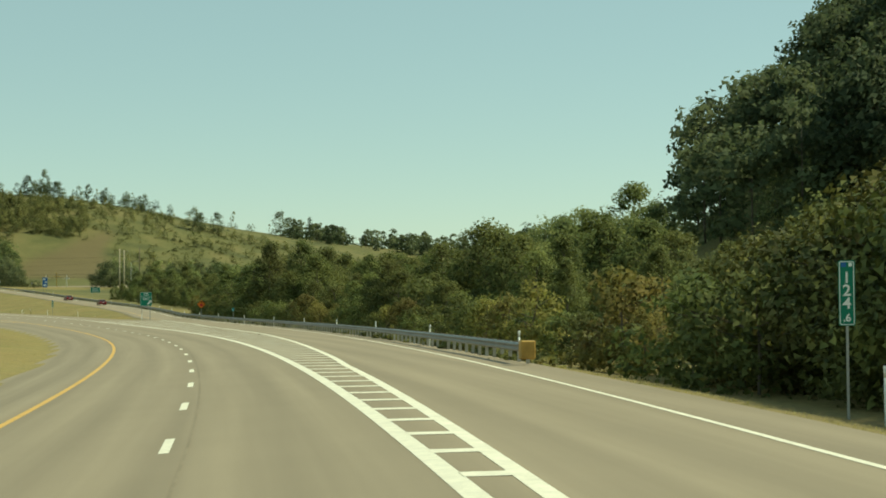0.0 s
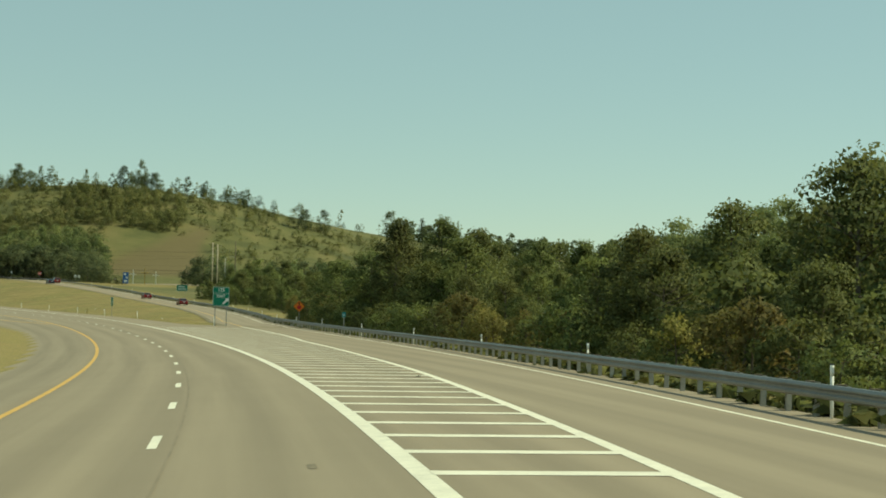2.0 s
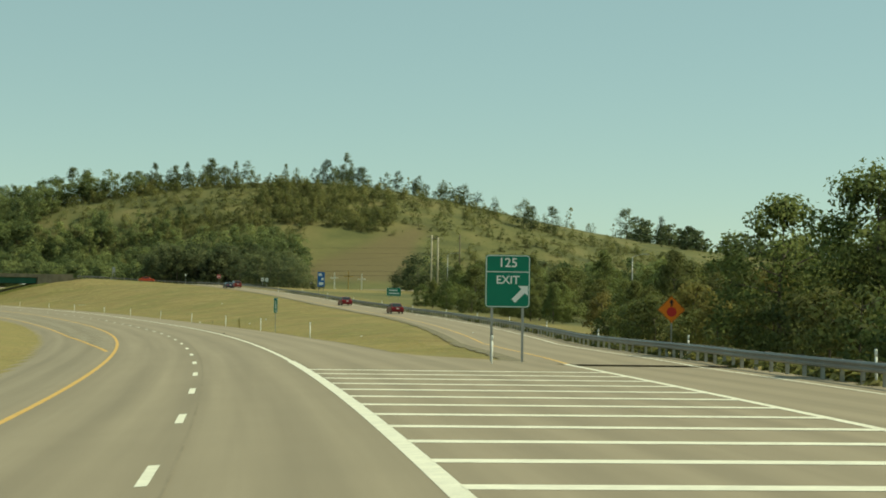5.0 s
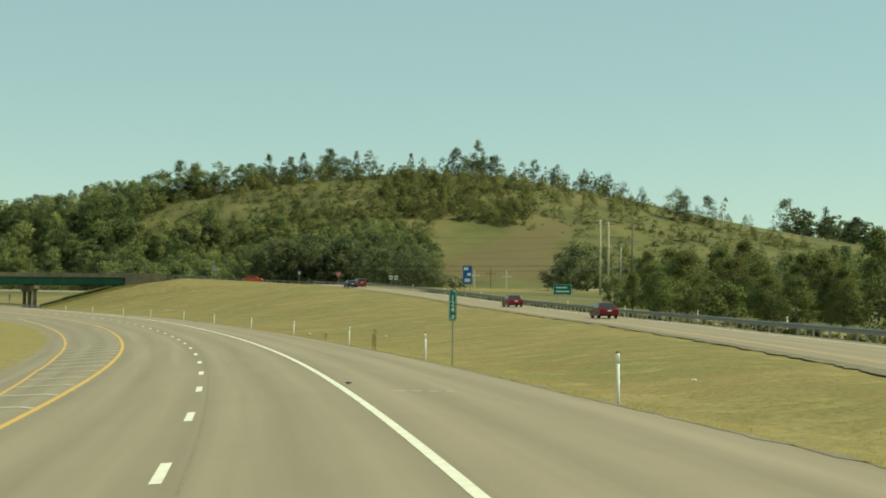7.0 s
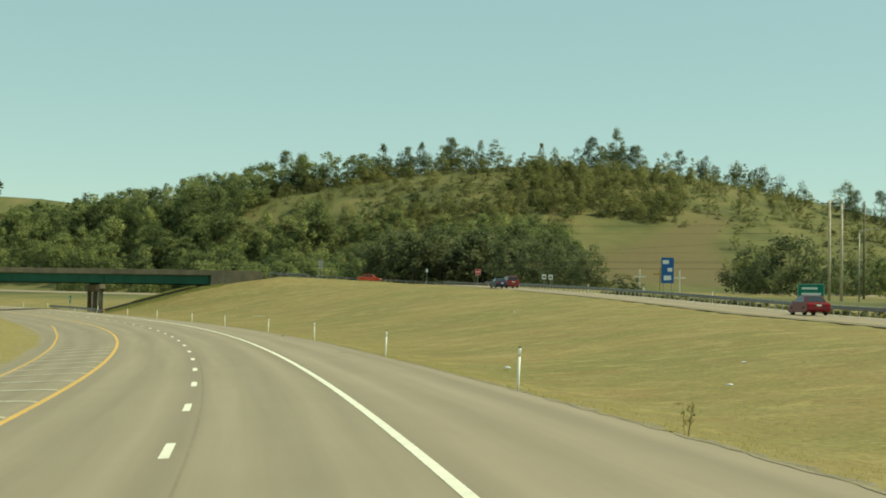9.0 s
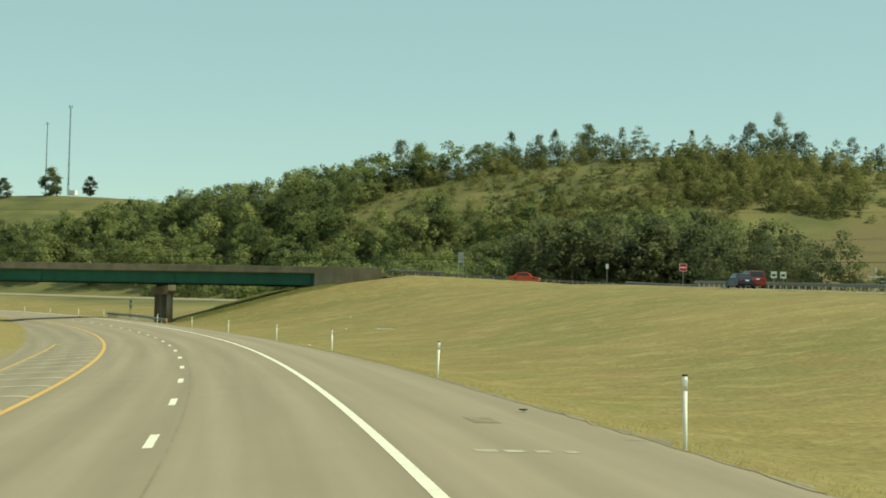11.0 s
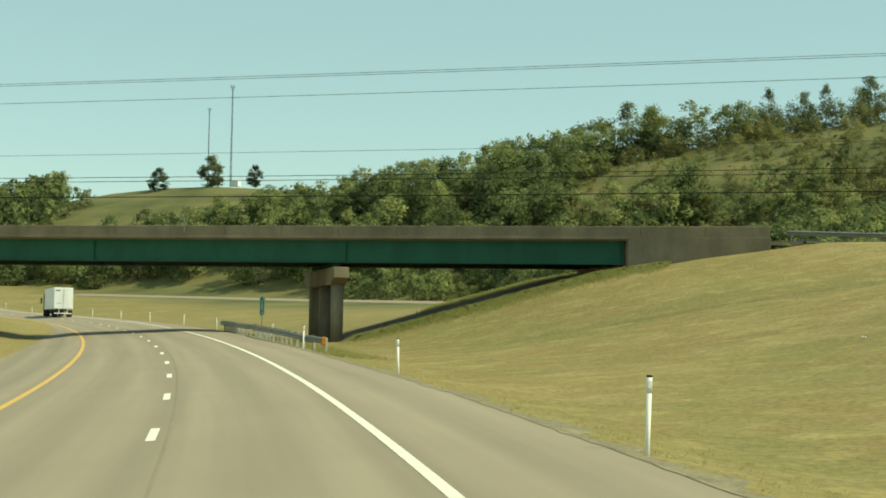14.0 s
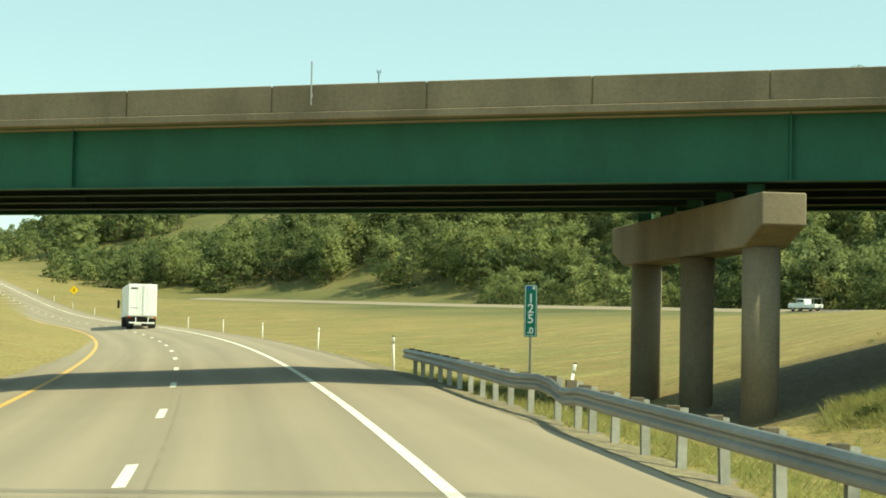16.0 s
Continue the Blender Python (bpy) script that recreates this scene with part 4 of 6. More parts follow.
small_sign("services_sign", "tall blue services sign with white patches beside the ramp", p, eye_at(320), 1.55, 3.2, 6.6 * UNIT - p.z, SIGN_BLUE, ((-0.38, 0.1, 0.75, 0.9, W3), (0.0, 0.38, 0.45, 0.6, W3), (-0.3, 0.3, 0.12, 0.3, W3)), True)
p = plan(-115.3, 633.1)
small_sign("no_entry_sign", "red and white sign on a post at the ramp's end", p, eye_at(440), 0.95, 0.95, 9.6 * UNIT - p.z, SIGN_RED, ((-0.36, 0.36, 0.42, 0.58, W3),), False, (W3, 0.04))
for x in (-104.6, -103.4):
    p = plan(x, 640.0)
    small_sign("route_shield_sign", "small white route sign beside the crossing road", p, eye_at(440), 0.75, 0.85, 1.5, SIGN_WHITE, ((-0.3, 0.3, 0.3, 0.6, BLACK),))
p = plan(-91.0, 640.0)
small_sign("brown_sign", "small dark sign on a post by the crossing road", p, eye_at(440), 0.9, 0.9, 1.2, TIMBER, ((-0.3, 0.3, 0.4, 0.55, W3),))
p = plan(-148.1, 645.0)
sg = tagged(new("sign_back"), "pale grey sign back on two tall posts", "road sign")
sg.matrix_basis = facing(p, eye_at(440))
panel(sg, "sign_panel", 0.8, 1.5, 12.5 * UNIT - p.z - 1.5, GALV, None, r=0.04)
for x in (-0.33, 0.33):
    post(sg, x, 12.4 * UNIT - p.z, GALV, 0.09, -0.03)
p = plan(-127.1, 643.6)
small_sign("white_sign", "small white sign on a slender post by the crossing road", p, eye_at(440), 0.4, 0.6, 10.7 * UNIT - p.z - 0.4, SIGN_WHITE)
wp = on_ground(on_road(946, 7.6))
diamond = tagged(new("warning_sign"), "yellow diamond warning sign on a post beside the highway", "road sign")
diamond.matrix_basis = facing(wp, eye_at(700))
pn = panel(diamond, "sign_panel", 1.2, 1.2, -0.6, SIGN_YELLOW, (BLACK, 0.015), r=0.06)
pn.matrix_basis = Matrix.Translation((0, 0, 2.9)) @ Matrix.Rotation(math.pi / 4, 4, "Y")
plate(diamond, "symbol", -0.08, 0.08, 2.55, 3.2, BLACK, -0.02)
post(diamond, 0, 3.2)

# ---- vehicles ----
CAR_GLASS = material("dark car glass", (0.03, 0.035, 0.04), 0.12, vary=0.02, scale=1, fine=3, bump=0, spec=0.5)
TYRE = material("tyre rubber", (0.025, 0.025, 0.025), 0.85, vary=0.1, scale=4, fine=20, bump=0.1)
RIM = material("wheel rim", (0.45, 0.45, 0.46), 0.35, metal=0.8, vary=0.05, scale=3, fine=10, bump=0)
LAMP_RED = material("red lamp glass", (0.45, 0.02, 0.02), 0.25, vary=0.05, scale=3, fine=10, bump=0)
TRAILER = material("white trailer skin", (0.90, 0.90, 0.89), 0.45, vary=0.03, scale=0.6, fine=6, bump=0.02)
CHASSIS = material("dark chassis", (0.04, 0.04, 0.04), 0.8, vary=0.15, scale=2, fine=10)


def wheel(parent, x, y, r, w, side):
    bm = bmesh.new()
    prof = [(r * 0.6, w / 2), (r * 0.93, w / 2), (r, w * 0.36), (r, -w * 0.36), (r * 0.93, -w / 2), (r * 0.6, -w / 2)]
    n = 20
    vs = [[bm.verts.new((x + h, y + a * math.cos(2 * math.pi * i / n), r + a * math.sin(2 * math.pi * i / n))) for a, h in prof] for i in range(n)]
    for i in range(n):
        for j in range(5):
            bm.faces.new((vs[i][j], vs[i][j + 1], vs[(i + 1) % n][j + 1], vs[(i + 1) % n][j]))
    bmesh.ops.recalc_face_normals(bm, faces=bm.faces)
    ty = part("wheel", bm, TYRE, parent)
    bm = bmesh.new()
    tube(bm, (x - w * 0.3, y, r), (x + w * 0.3, y, r), r * 0.62, n=16)
    part("rim", bm, RIM, ty)


def car(s, v, point, paint_rgb, label, length=4.6, width=1.78, height=1.45, style="sedan", turn=0.0, metal=0.3):
    """A car that heads along +y; its tail is what is mostly seen."""
    root = tagged(new("car"), label, "car")
    p = point(s, v)
    q = point(s + 1.5, v)
    root.matrix_basis = Matrix.Translation(p) @ Matrix.Rotation(math.atan2(q[1] - p[1], q[0] - p[0]) - math.pi / 2 + turn, 4, "Z")
    paint = material("car paint " + label.split()[0], paint_rgb, 0.3, metal=metal, vary=0.03, scale=1, fine=5, bump=0, spec=0.5)
    L, W, H = length, width, height
    belt = 0.62 * H
    low = [(-L / 2, 0.42), (-L / 2 + 0.04, belt - 0.12), (-L / 2 + 0.14, belt), (-L * 0.30, belt + 0.03), (L * 0.20, belt), (L * 0.43, belt - 0.14), (L / 2 - 0.03, 0.52), (L / 2, 0.34), (L / 2 - 0.2, 0.22), (-L / 2 + 0.25, 0.24)]
    if style == "sedan":
        roof = [(-L * 0.37, belt), (-L * 0.22, H - 0.05), (-L * 0.10, H), (L * 0.05, H - 0.01), (L * 0.13, H - 0.08), (L * 0.27, belt)]
    else:
        roof = [(-L / 2 + 0.1, belt), (-L / 2 + 0.22, H - 0.08), (-L * 0.38, H), (L * 0.06, H - 0.01), (L * 0.12, H - 0.07), (L * 0.25, belt)]

    def loft(prof, half, inset, name, mat, parent):
        bm = bmesh.new()
        zs = [z for _, z in prof]
        z0, z1 = min(zs), max(zs)
        rings = []
        for sgn, k in ((-1, 0.90), (-1, 1.0), (1, 1.0), (1, 0.90)):
            ring = []
            for y, z in prof:
                t = (z - z0) / max(z1 - z0, 0.01)
                x = sgn * (half - inset * t) * (1.0 if k == 1.0 else 1.0)
                yy, zz = (y * 0.985, z0 + (z - z0) * 0.97 + 0.0) if k < 1 else (y, z)
                xx = x if k < 1 else x * 0.93
                ring.append(bm.verts.new((xx, yy, zz)))
            rings.append(ring)
        rings = [rings[0], rings[1], rings[2], rings[3]]
        n = len(prof)
        bm.faces.new(rings[0])
        bm.faces.new(rings[3][::-1])
        for a, b in ((0, 1), (1, 2), (2, 3)):
            for i in range(n):
                j = (i + 1) % n
                bm.faces.new((rings[a][j], rings[a][i], rings[b][i], rings[b][j]))
        bmesh.ops.recalc_face_normals(bm, faces=bm.faces)
        bmesh.ops.bevel(bm, geom=list(bm.edges), offset=0.025, segments=2, affect="EDGES", clamp_overlap=True)
        return part(name, bm, mat, parent)
    body = loft(low, W / 2, 0.06, "body", paint, root)
    cab = loft(roof, W / 2 - 0.08, 0.16, "cabin", paint, root)
    z0, z1 = belt + 0.06, H - 0.09
    # panes, a little proud of the cabin
    (ya, za), (yb, zb) = roof[0], roof[1]
    d = Vector((0, yb - ya, zb - za)).normalized()
    nrm = Vector((0, -d.z, d.y))
    lo, hi = Vector((0, ya, za)) + d * 0.08 + nrm * 0.014, Vector((0, yb, zb)) - d * 0.04 + nrm * 0.014
    w0, w1 = W / 2 - 0.22, W / 2 - 0.32
    mesh_object("rear_window", [(-w0, lo.y, lo.z), (w0, lo.y, lo.z), (w1, hi.y, hi.z), (-w1, hi.y, hi.z)], [(0, 1, 2, 3)], CAR_GLASS, cab)
    for sx in (-1, 1):
        x0, x1 = sx * (W / 2 - 0.085), sx * (W / 2 - 0.215)
        mesh_object("side_window", [(x0, roof[0][0] + 0.28, z0), (x0, L * 0.2, z0), (x1, L * 0.09, z1), (x1, roof[1][0] + 0.12, z1)], [(0, 1, 2, 3)], CAR_GLASS, cab)
        bm = bmesh.new()
        box(bm, sx * (W / 2 - 0.24), -L / 2 + 0.01, belt - 0.16, 0.32, 0.06, 0.15, 0.015)
        part("tail_light", bm, LAMP_RED, body)
        bm = bmesh.new()
        box(bm, sx * (W / 2 - 0.24), L / 2 - 0.08, 0.58, 0.34, 0.1, 0.13, 0.02)
        part("headlight", bm, SIGN_WHITE, body)
        bm = bmesh.new()
        box(bm, sx * (W / 2 + 0.05), L * 0.18, belt + 0.08, 0.16, 0.1, 0.11, 0.02)
        part("mirror", bm, paint, body)
        for y in (-L * 0.30, L * 0.31):
            wheel(root, sx * (W / 2 - 0.12), y, 0.32, 0.2, sx)
    bm = bmesh.new()
    box(bm, 0, -L / 2 + 0.0, 0.42, W - 0.12, 0.14, 0.2, 0.03)
    part("bumper", bm, paint, body)
    bm = bmesh.new()
    box(bm, 0, -L / 2 - 0.02, belt - 0.2, 0.36, 0.02, 0.13)
    part("number_plate", bm, SIGN_WHITE, body)
    return root


car(424, 0.3, ramp_pt, (0.17, 0.012, 0.016), "dark red saloon car climbing the exit ramp")
car(472, 0.3, ramp_pt, (0.20, 0.012, 0.016), "maroon saloon car farther up the exit ramp")
car(596, 0.3, ramp_pt, (0.22, 0.03, 0.02), "red off-road wagon near the ramp's end", 4.6, 1.85, 1.75, "wagon")
car(590, -3.0, ramp_pt, (0.02, 0.03, 0.06), "dark blue saloon car near the ramp's end")
car(30, -1.8, lambda a, v: cross_pt(a, v), (0.55, 0.06, 0.01), "orange-red saloon car on the crossing road", 4.4, 1.76, 1.42, "sedan", metal=0.1)
car(985, -3.4, lambda s, v: on_road(s, v), (0.7, 0.7, 0.7), "white saloon car far up the highway")

pickup = tagged(new("pickup_truck"), "white pickup truck with a ladder rack on the far ramp", "pickup truck")
_k = int(np.argmin(np.hypot(_onr[:, 0] + 250, _onr[:, 1] - 864)))
p, q = Vector(_onr[_k] * UNIT), Vector(_onr[_k + 2] * UNIT)
pickup.matrix_basis = Matrix.Translation(p + Vector((0, 0, 0.36))) @ Matrix.Rotation(math.atan2(q.y - p.y, q.x - p.x) - math.pi / 2, 4, "Z")
bm = bmesh.new()
box(bm, 0, 0, 0.75, 1.9, 5.6, 0.55, 0.06)
box(bm, 0, 1.9, 1.05, 1.8, 1.6, 0.3, 0.06)
part("body", bm, TRAILER, pickup)
bm = bmesh.new()
box(bm, 0, 0.3, 1.42, 1.7, 1.7, 0.8, 0.12)
cab = part("cabin", bm, TRAILER, pickup)
for sx in (-1, 1):
    bm = bmesh.new()
    box(bm, sx * 0.85, 0.3, 1.55, 0.03, 1.3, 0.38, 0.01)
    part("side_window", bm, CAR_GLASS, cab)
    for y in (-1.75, 1.8):
        wheel(pickup, sx * 0.82, y, 0.38, 0.25, sx)
bm = bmesh.new()
for x in (-0.85, 0.85):
    tube(bm, (x, -2.6, 1.95), (x, 2.0, 1.95), 0.03, n=6)
    for y in (-2.5, -0.9):
        tube(bm, (x, y, 1.0), (x, y, 1.95), 0.03, n=6)
part("ladder_rack", bm, GALV, pickup)

TS = 797.0
truck = tagged(new("truck"), "white box trailer drawn by a truck on the highway", "truck")
truck.matrix_basis = Matrix.Translation(on_road(TS, 0.1)) @ Matrix.Rotation(heading(TS + 8) - 0.045, 4, "Z")
bm = bmesh.new()
box(bm, 0, 8.0, 2.62, 2.58, 16.0, 2.94, 0.03)
trailer = part("trailer_box", bm, TRAILER, truck)
for sx in (-1, 1):
    bm = bmesh.new()
    box(bm, sx * 0.62, -0.02, 2.62, 1.18, 0.05, 2.76, 0.012)
    door = part("rear_door", bm, TRAILER, trailer)
    for x in (sx * 0.16, sx * 0.46):
        bm = bmesh.new()
        tube(bm, (x, -0.06, 1.22), (x, -0.06, 4.0), 0.014, n=6)
        part("lock_rod", bm, SIGN_WHITE, door)
    for k in range(5):
        bm = bmesh.new()
        box(bm, sx * 1.2, -0.06, 1.45 + 0.6 * k, 0.12, 0.03, 0.07, 0.005)
        part("hinge", bm, SIGN_WHITE, door)
    bm = bmesh.new()
    box(bm, sx * 1.14, -0.04, 1.05, 0.24, 0.06, 0.1, 0.01)
    part("tail_light", bm, LAMP_RED, trailer)
plate(trailer, "seam", -0.012, 0.012, 1.24, 4.0, CHASSIS, -0.05)
plate(trailer, "dark_bar", -1.05, -0.42, 3.62, 3.76, CHASSIS, -0.052)
plate(trailer, "dark_bar", -1.0, -0.3, 1.9, 1.94, CHASSIS, -0.052)
bm = bmesh.new()
box(bm, 0, 0.05, 0.56, 2.3, 0.1, 0.13, 0.01)
for x in (-0.55, 0.55):
    box(bm, x, 0.05, 0.85, 0.09, 0.08, 0.55)
part("rear_bumper", bm, SIGN_WHITE, truck, "white underride bumper")
bm = bmesh.new()
box(bm, 0, 8.0, 1.02, 1.1, 15.0, 0.26, 0.02)
part("chassis", bm, CHASSIS, truck)
for y in (1.6, 2.9, 13.6, 14.9, 19.2):
    for sx in (-1, 1):
        wheel(truck, sx * 1.0, y, 0.5, 0.56 if y < 19 else 0.3, sx)
for sx in (-1, 1):
    bm = bmesh.new()
    box(bm, sx * 0.98, 0.8, 0.62, 0.6, 0.02, 0.7)
    part("mud_flap", bm, CHASSIS, truck)
bm = bmesh.new()
box(bm, 0, 18.2, 2.1, 2.4, 2.4, 2.9, 0.2)
box(bm, 0, 20.0, 1.4, 2.1, 1.8, 1.3, 0.2)
cabin = part("cab", bm, CHASSIS, truck)
for sx in (-1, 1):
    bm = bmesh.new()
    box(bm, sx * 1.52, 18.9, 2.5, 0.22, 0.16, 0.85, 0.04)
    tube(bm, (sx * 1.15, 18.9, 2.6), (sx * 1.5, 18.9, 2.6), 0.025, n=6)
    part("mirror", bm, CHASSIS, cabin)


# ---- poles, masts, wires, crosses ----
def utility_pole(x, y, top, label="weathered wooden utility pole beside the ramp"):
    p = plan(x, y)
    root = tagged(new("utility_pole"), label, "utility pole", "utility poles")
    root.location = p
    h = top * UNIT - p.z
    bm = bmesh.new()
    tube(bm, (0, 0, -0.5), (0, 0, h), 0.24, 0.17, 12)
    part("pole", bm, material("pale timber pole", (0.62, 0.52, 0.38), 0.9, vary=0.15, scale=1.5, fine=12), root, smooth=True)
    bm = bmesh.new()
    box(bm, 0, 0, h - 0.5, 2.4, 0.1, 0.12, 0.01)
    part("crossarm", bm, TIMBER, root)
    for a in (-1.1, -0.4, 0.4, 1.1):
        bm = bmesh.new()
        tube(bm, (a, 0, h - 0.44), (a, 0, h - 0.26), 0.05, 0.03, 8)
        part("insulator", bm, GALV, root)
    return root


utility_pole(-55.0, 610, 21.0)
utility_pole(-53.2, 608, 20.4)
p = plan(-50.6, 607)
lamp = tagged(new("street_lamp"), "grey street lamp with a curved arm among the poles", "street lamp")
lamp.location = p
hh = 16.3 * UNIT - p.z
bm = bmesh.new()
tube(bm, (0, 0, -0.4), (0, 0, hh - 0.4), 0.11, 0.07, 10)
part("pole", bm, GALV, lamp, smooth=True)
bm = bmesh.new()
for i in range(6):
    a, b = i / 6, (i + 1) / 6
    tube(bm, (2.2 * a, 0, hh - 0.4 + 0.5 * math.sin(a * 1.57)), (2.2 * b, 0, hh - 0.4 + 0.5 * math.sin(b * 1.57)), 0.04, n=6)
arm = part("arm", bm, GALV, lamp)
bm = bmesh.new()
box(bm, 2.5, 0, hh + 0.08, 0.7, 0.26, 0.14, 0.04)
part("lamp_head", bm, GALV, arm)
p = plan(-8, 480)
copy_thing(lamp, Matrix.Translation(p))


def mast(x, y, top, r, label):
    p = plan(x, y)
    root = tagged(new("radio_mast"), label, "mast", "masts on the hill")
    root.location = p
    h = top * UNIT - p.z
    bm = bmesh.new()
    n = 14
    for i in range(3):
        a = 2.094 * i
        tube(bm, (r * math.cos(a), r * math.sin(a), -1), (r * 0.55 * math.cos(a), r * 0.55 * math.sin(a), h), 0.09, 0.06, 5)
    for k in range(n):
        z0, z1 = h * k / n, h * (k + 1) / n
        f0, f1 = r * (1 - 0.45 * k / n), r * (1 - 0.45 * (k + 1) / n)
        for i in range(3):
            a, b = 2.094 * i, 2.094 * (i + 1)
            tube(bm, (f0 * math.cos(a), f0 * math.sin(a), z0), (f1 * math.cos(b), f1 * math.sin(b), z1), 0.05, n=4)
    part("lattice", bm, CHASSIS, root)
    bm = bmesh.new()
    for a in (0, 2.09, 4.19):
        box(bm, 0.9 * math.cos(a), 0.9 * math.sin(a), h + 0.2, 0.22, 0.22, 1.5, 0.02)
        tube(bm, (0, 0, h - 0.3), (1.1 * math.cos(a), 1.1 * math.sin(a), h - 0.1), 0.06, n=5)
    part("antenna_head", bm, CHASSIS, root)


mast(-553.4, 1244.3, 123.5, 0.48, "tall slender dark radio mast on the grassy hill")
mast(-618.4, 1329.8, 126.0, 0.34, "slender dark radio mast farther back on the hill")
p = plan(-548, 1240)
bm = bmesh.new()
box(bm, 0, 0, 1.0, 4.4, 3.0, 2.6, 0.05)
hut = part("equipment_hut", bm, TRAILER)
hut.location = p
tagged(hut, "small pale equipment hut at the mast's foot", "hut")

WIRE = material("black cable", (0.015, 0.015, 0.015), 0.6, vary=0.05, bump=0)


def wire(p0, p1, sag, r, label):
    cu = bpy.data.curves.new("wire", "CURVE")
    cu.dimensions, cu.bevel_depth, cu.bevel_resolution = "3D", r, 1
    sp = cu.splines.new("POLY")
    n = 40
    sp.points.add(n)
    for i in range(n + 1):
        t = i / n
        q = Vector(p0).lerp(Vector(p1), t)
        sp.points[i].co = (q.x, q.y, q.z - sag * 4 * t * (1 - t), 1)
    tmp = bpy.data.objects.new("tmp", cu)
    me = bpy.data.meshes.new_from_object(tmp)
    bpy.data.objects.remove(tmp)
    me.materials.clear()
    me.materials.append(WIRE)
    ob = new("overhead_wire", me)
    return tagged(ob, label, "overhead wire", "overhead wires")


W0 = Vector(on_road(661, 0))
WD = Vector((math.cos(radians(3.0)), math.sin(radians(3.0)), 0))
for z, off, r in ((11.5, 0, 0.03), (12.5, 0.3, 0.02), (12.7, -0.3, 0.02), (14.2, 0.2, 0.012), (17.4, -1.0, 0.014), (18.7, 0.0, 0.014), (19.0, 1.0, 0.014)):
    a, b = W0 + WD * -95 + Vector((0, off, 0)), W0 + WD * 138 + Vector((0, off, 0))
    wire((a.x, a.y, z * UNIT + 0.5), (b.x, b.y, z * UNIT - 0.4), 1.0, r, "thin black overhead wire crossing the highway")
for w in (-95, 138):
    p = W0 + WD * w
    g = float(ground_height(p.x, p.y)[0])
    root = tagged(new("utility_pole"), "tall wooden utility pole carrying the crossing wires", "utility pole")
    root.location = (p.x, p.y, g)
    bm = bmesh.new()
    tube(bm, (0, 0, -0.5), (0, 0, 21.5 - g), 0.2, 0.13, 12)
    part("pole", bm, TIMBER, root, smooth=True)
    for z in (13.0, 19.2):
        bm = bmesh.new()
        box(bm, 0, 0, z - g, 0.12, 2.6, 0.14, 0.01)
        part("crossarm", bm, TIMBER, root)
a, b = plan(-150, 700), plan(-40, 640)
wire((a.x, a.y, a.z + 8.5), (b.x, b.y, b.z + 12), 1.5, 0.014, "thin wire along the foot of the woods")

GOLD = material("ochre painted timber", (0.45, 0.30, 0.08), 0.6, vary=0.08, bump=0)
for (x, y, h, mat, lb) in ((-85.5, 702.7, 5.4, POST_WHITE, "plain white timber cross at the field's edge"), (-89.6, 701.6, 6.2, GOLD, "taller ochre timber cross between the white ones"), (-93.8, 700.5, 5.4, POST_WHITE, "plain white timber cross at the field's edge")):
    bm = bmesh.new()
    box(bm, 0, 0, h / 2 - 0.3, 0.26, 0.24, h + 0.6, 0.02)
    box(bm, 0, 0, h * 0.72, h * 0.46, 0.22, 0.26, 0.02)
    c = part("cross", bm, mat)
    c.matrix_basis = facing(plan(x, y), eye_at(380))
    tagged(c, lb, "cross", "roadside crosses")

# litter on the verge and the shoulder
PAPER = material("white litter", (0.75, 0.75, 0.72), 0.7, vary=0.08, bump=0.1)
for s, u, sz in ((596, 19, 0.14), (430, 12.5, 0.25), (552, 8.6, 0.2), (617, 24, 0.18), (331, 24, 0.16), (328, 14, 0.14), (420, 20, 0.2), (500, 30, 0.2), (410, 16, 0.18)):
    bm = bmesh.new()
    bmesh.ops.create_icosphere(bm, subdivisions=2, radius=sz * 0.6)
    for v in bm.verts:
        v.co *= 0.7 + 0.5 * rng0.random()
        v.co.z *= 0.45
    c = part("litter", bm, PAPER)
    c.location = Vector(on_ground(on_road(s, u))) + Vector((0, 0, sz * 0.2))
    tagged(c, "crumpled white scrap lying on the dry grass", "litter", "litter")
bm = bmesh.new()
box(bm, 0, 0, 0.02, 1.5, 0.22, 0.05, 0.01)
c = part("plank", bm, PAPER)
c.matrix_basis = Matrix.Translation(Vector(on_ground(on_road(583, 20))) + Vector((0, 0, 0.08))) @ Matrix.Rotation(0.5, 4, "Z")
tagged(c, "pale board lying on the grassy slope", "board")
for s, u in ((131.8, 6.25), (321.5, 2.5), (472, 5.9)):
    bm = bmesh.new()
    bmesh.ops.create_icosphere(bm, subdivisions=2, radius=0.08)
    for v in bm.verts:
        v.co *= 0.6 + 0.7 * rng0.random()
        v.co.z *= 0.3
    c = part("tyre_scrap", bm, TYRE)
    c.location = Vector(on_road(s, u)) + Vector((0, 0, 0.05))
    tagged(c, "black scrap of tyre rubber on the asphalt", "tyre scrap", "tyre scraps")

# dark tyre smudges on the shoulder
SMUDGE = material("tyre smudge", (0.20, 0.165, 0.12), 0.9, vary=0.2, scale=3, fine=12, bump=0, second=(0.27, 0.22, 0.155))
for s0, u0, ln, wd in ((434.5, 5.6, 1.3, 0.35), (445.5, 4.4, 1.0, 0.16), (468.5, 4.6, 1.6, 0.5), (101, 0.9, 0.7, 0.12)):
    line("trim_smudge", s0, s0 + ln, u0, wd, SMUDGE, "dark rubber smudge on the asphalt", step=0.4, dz=0.006)

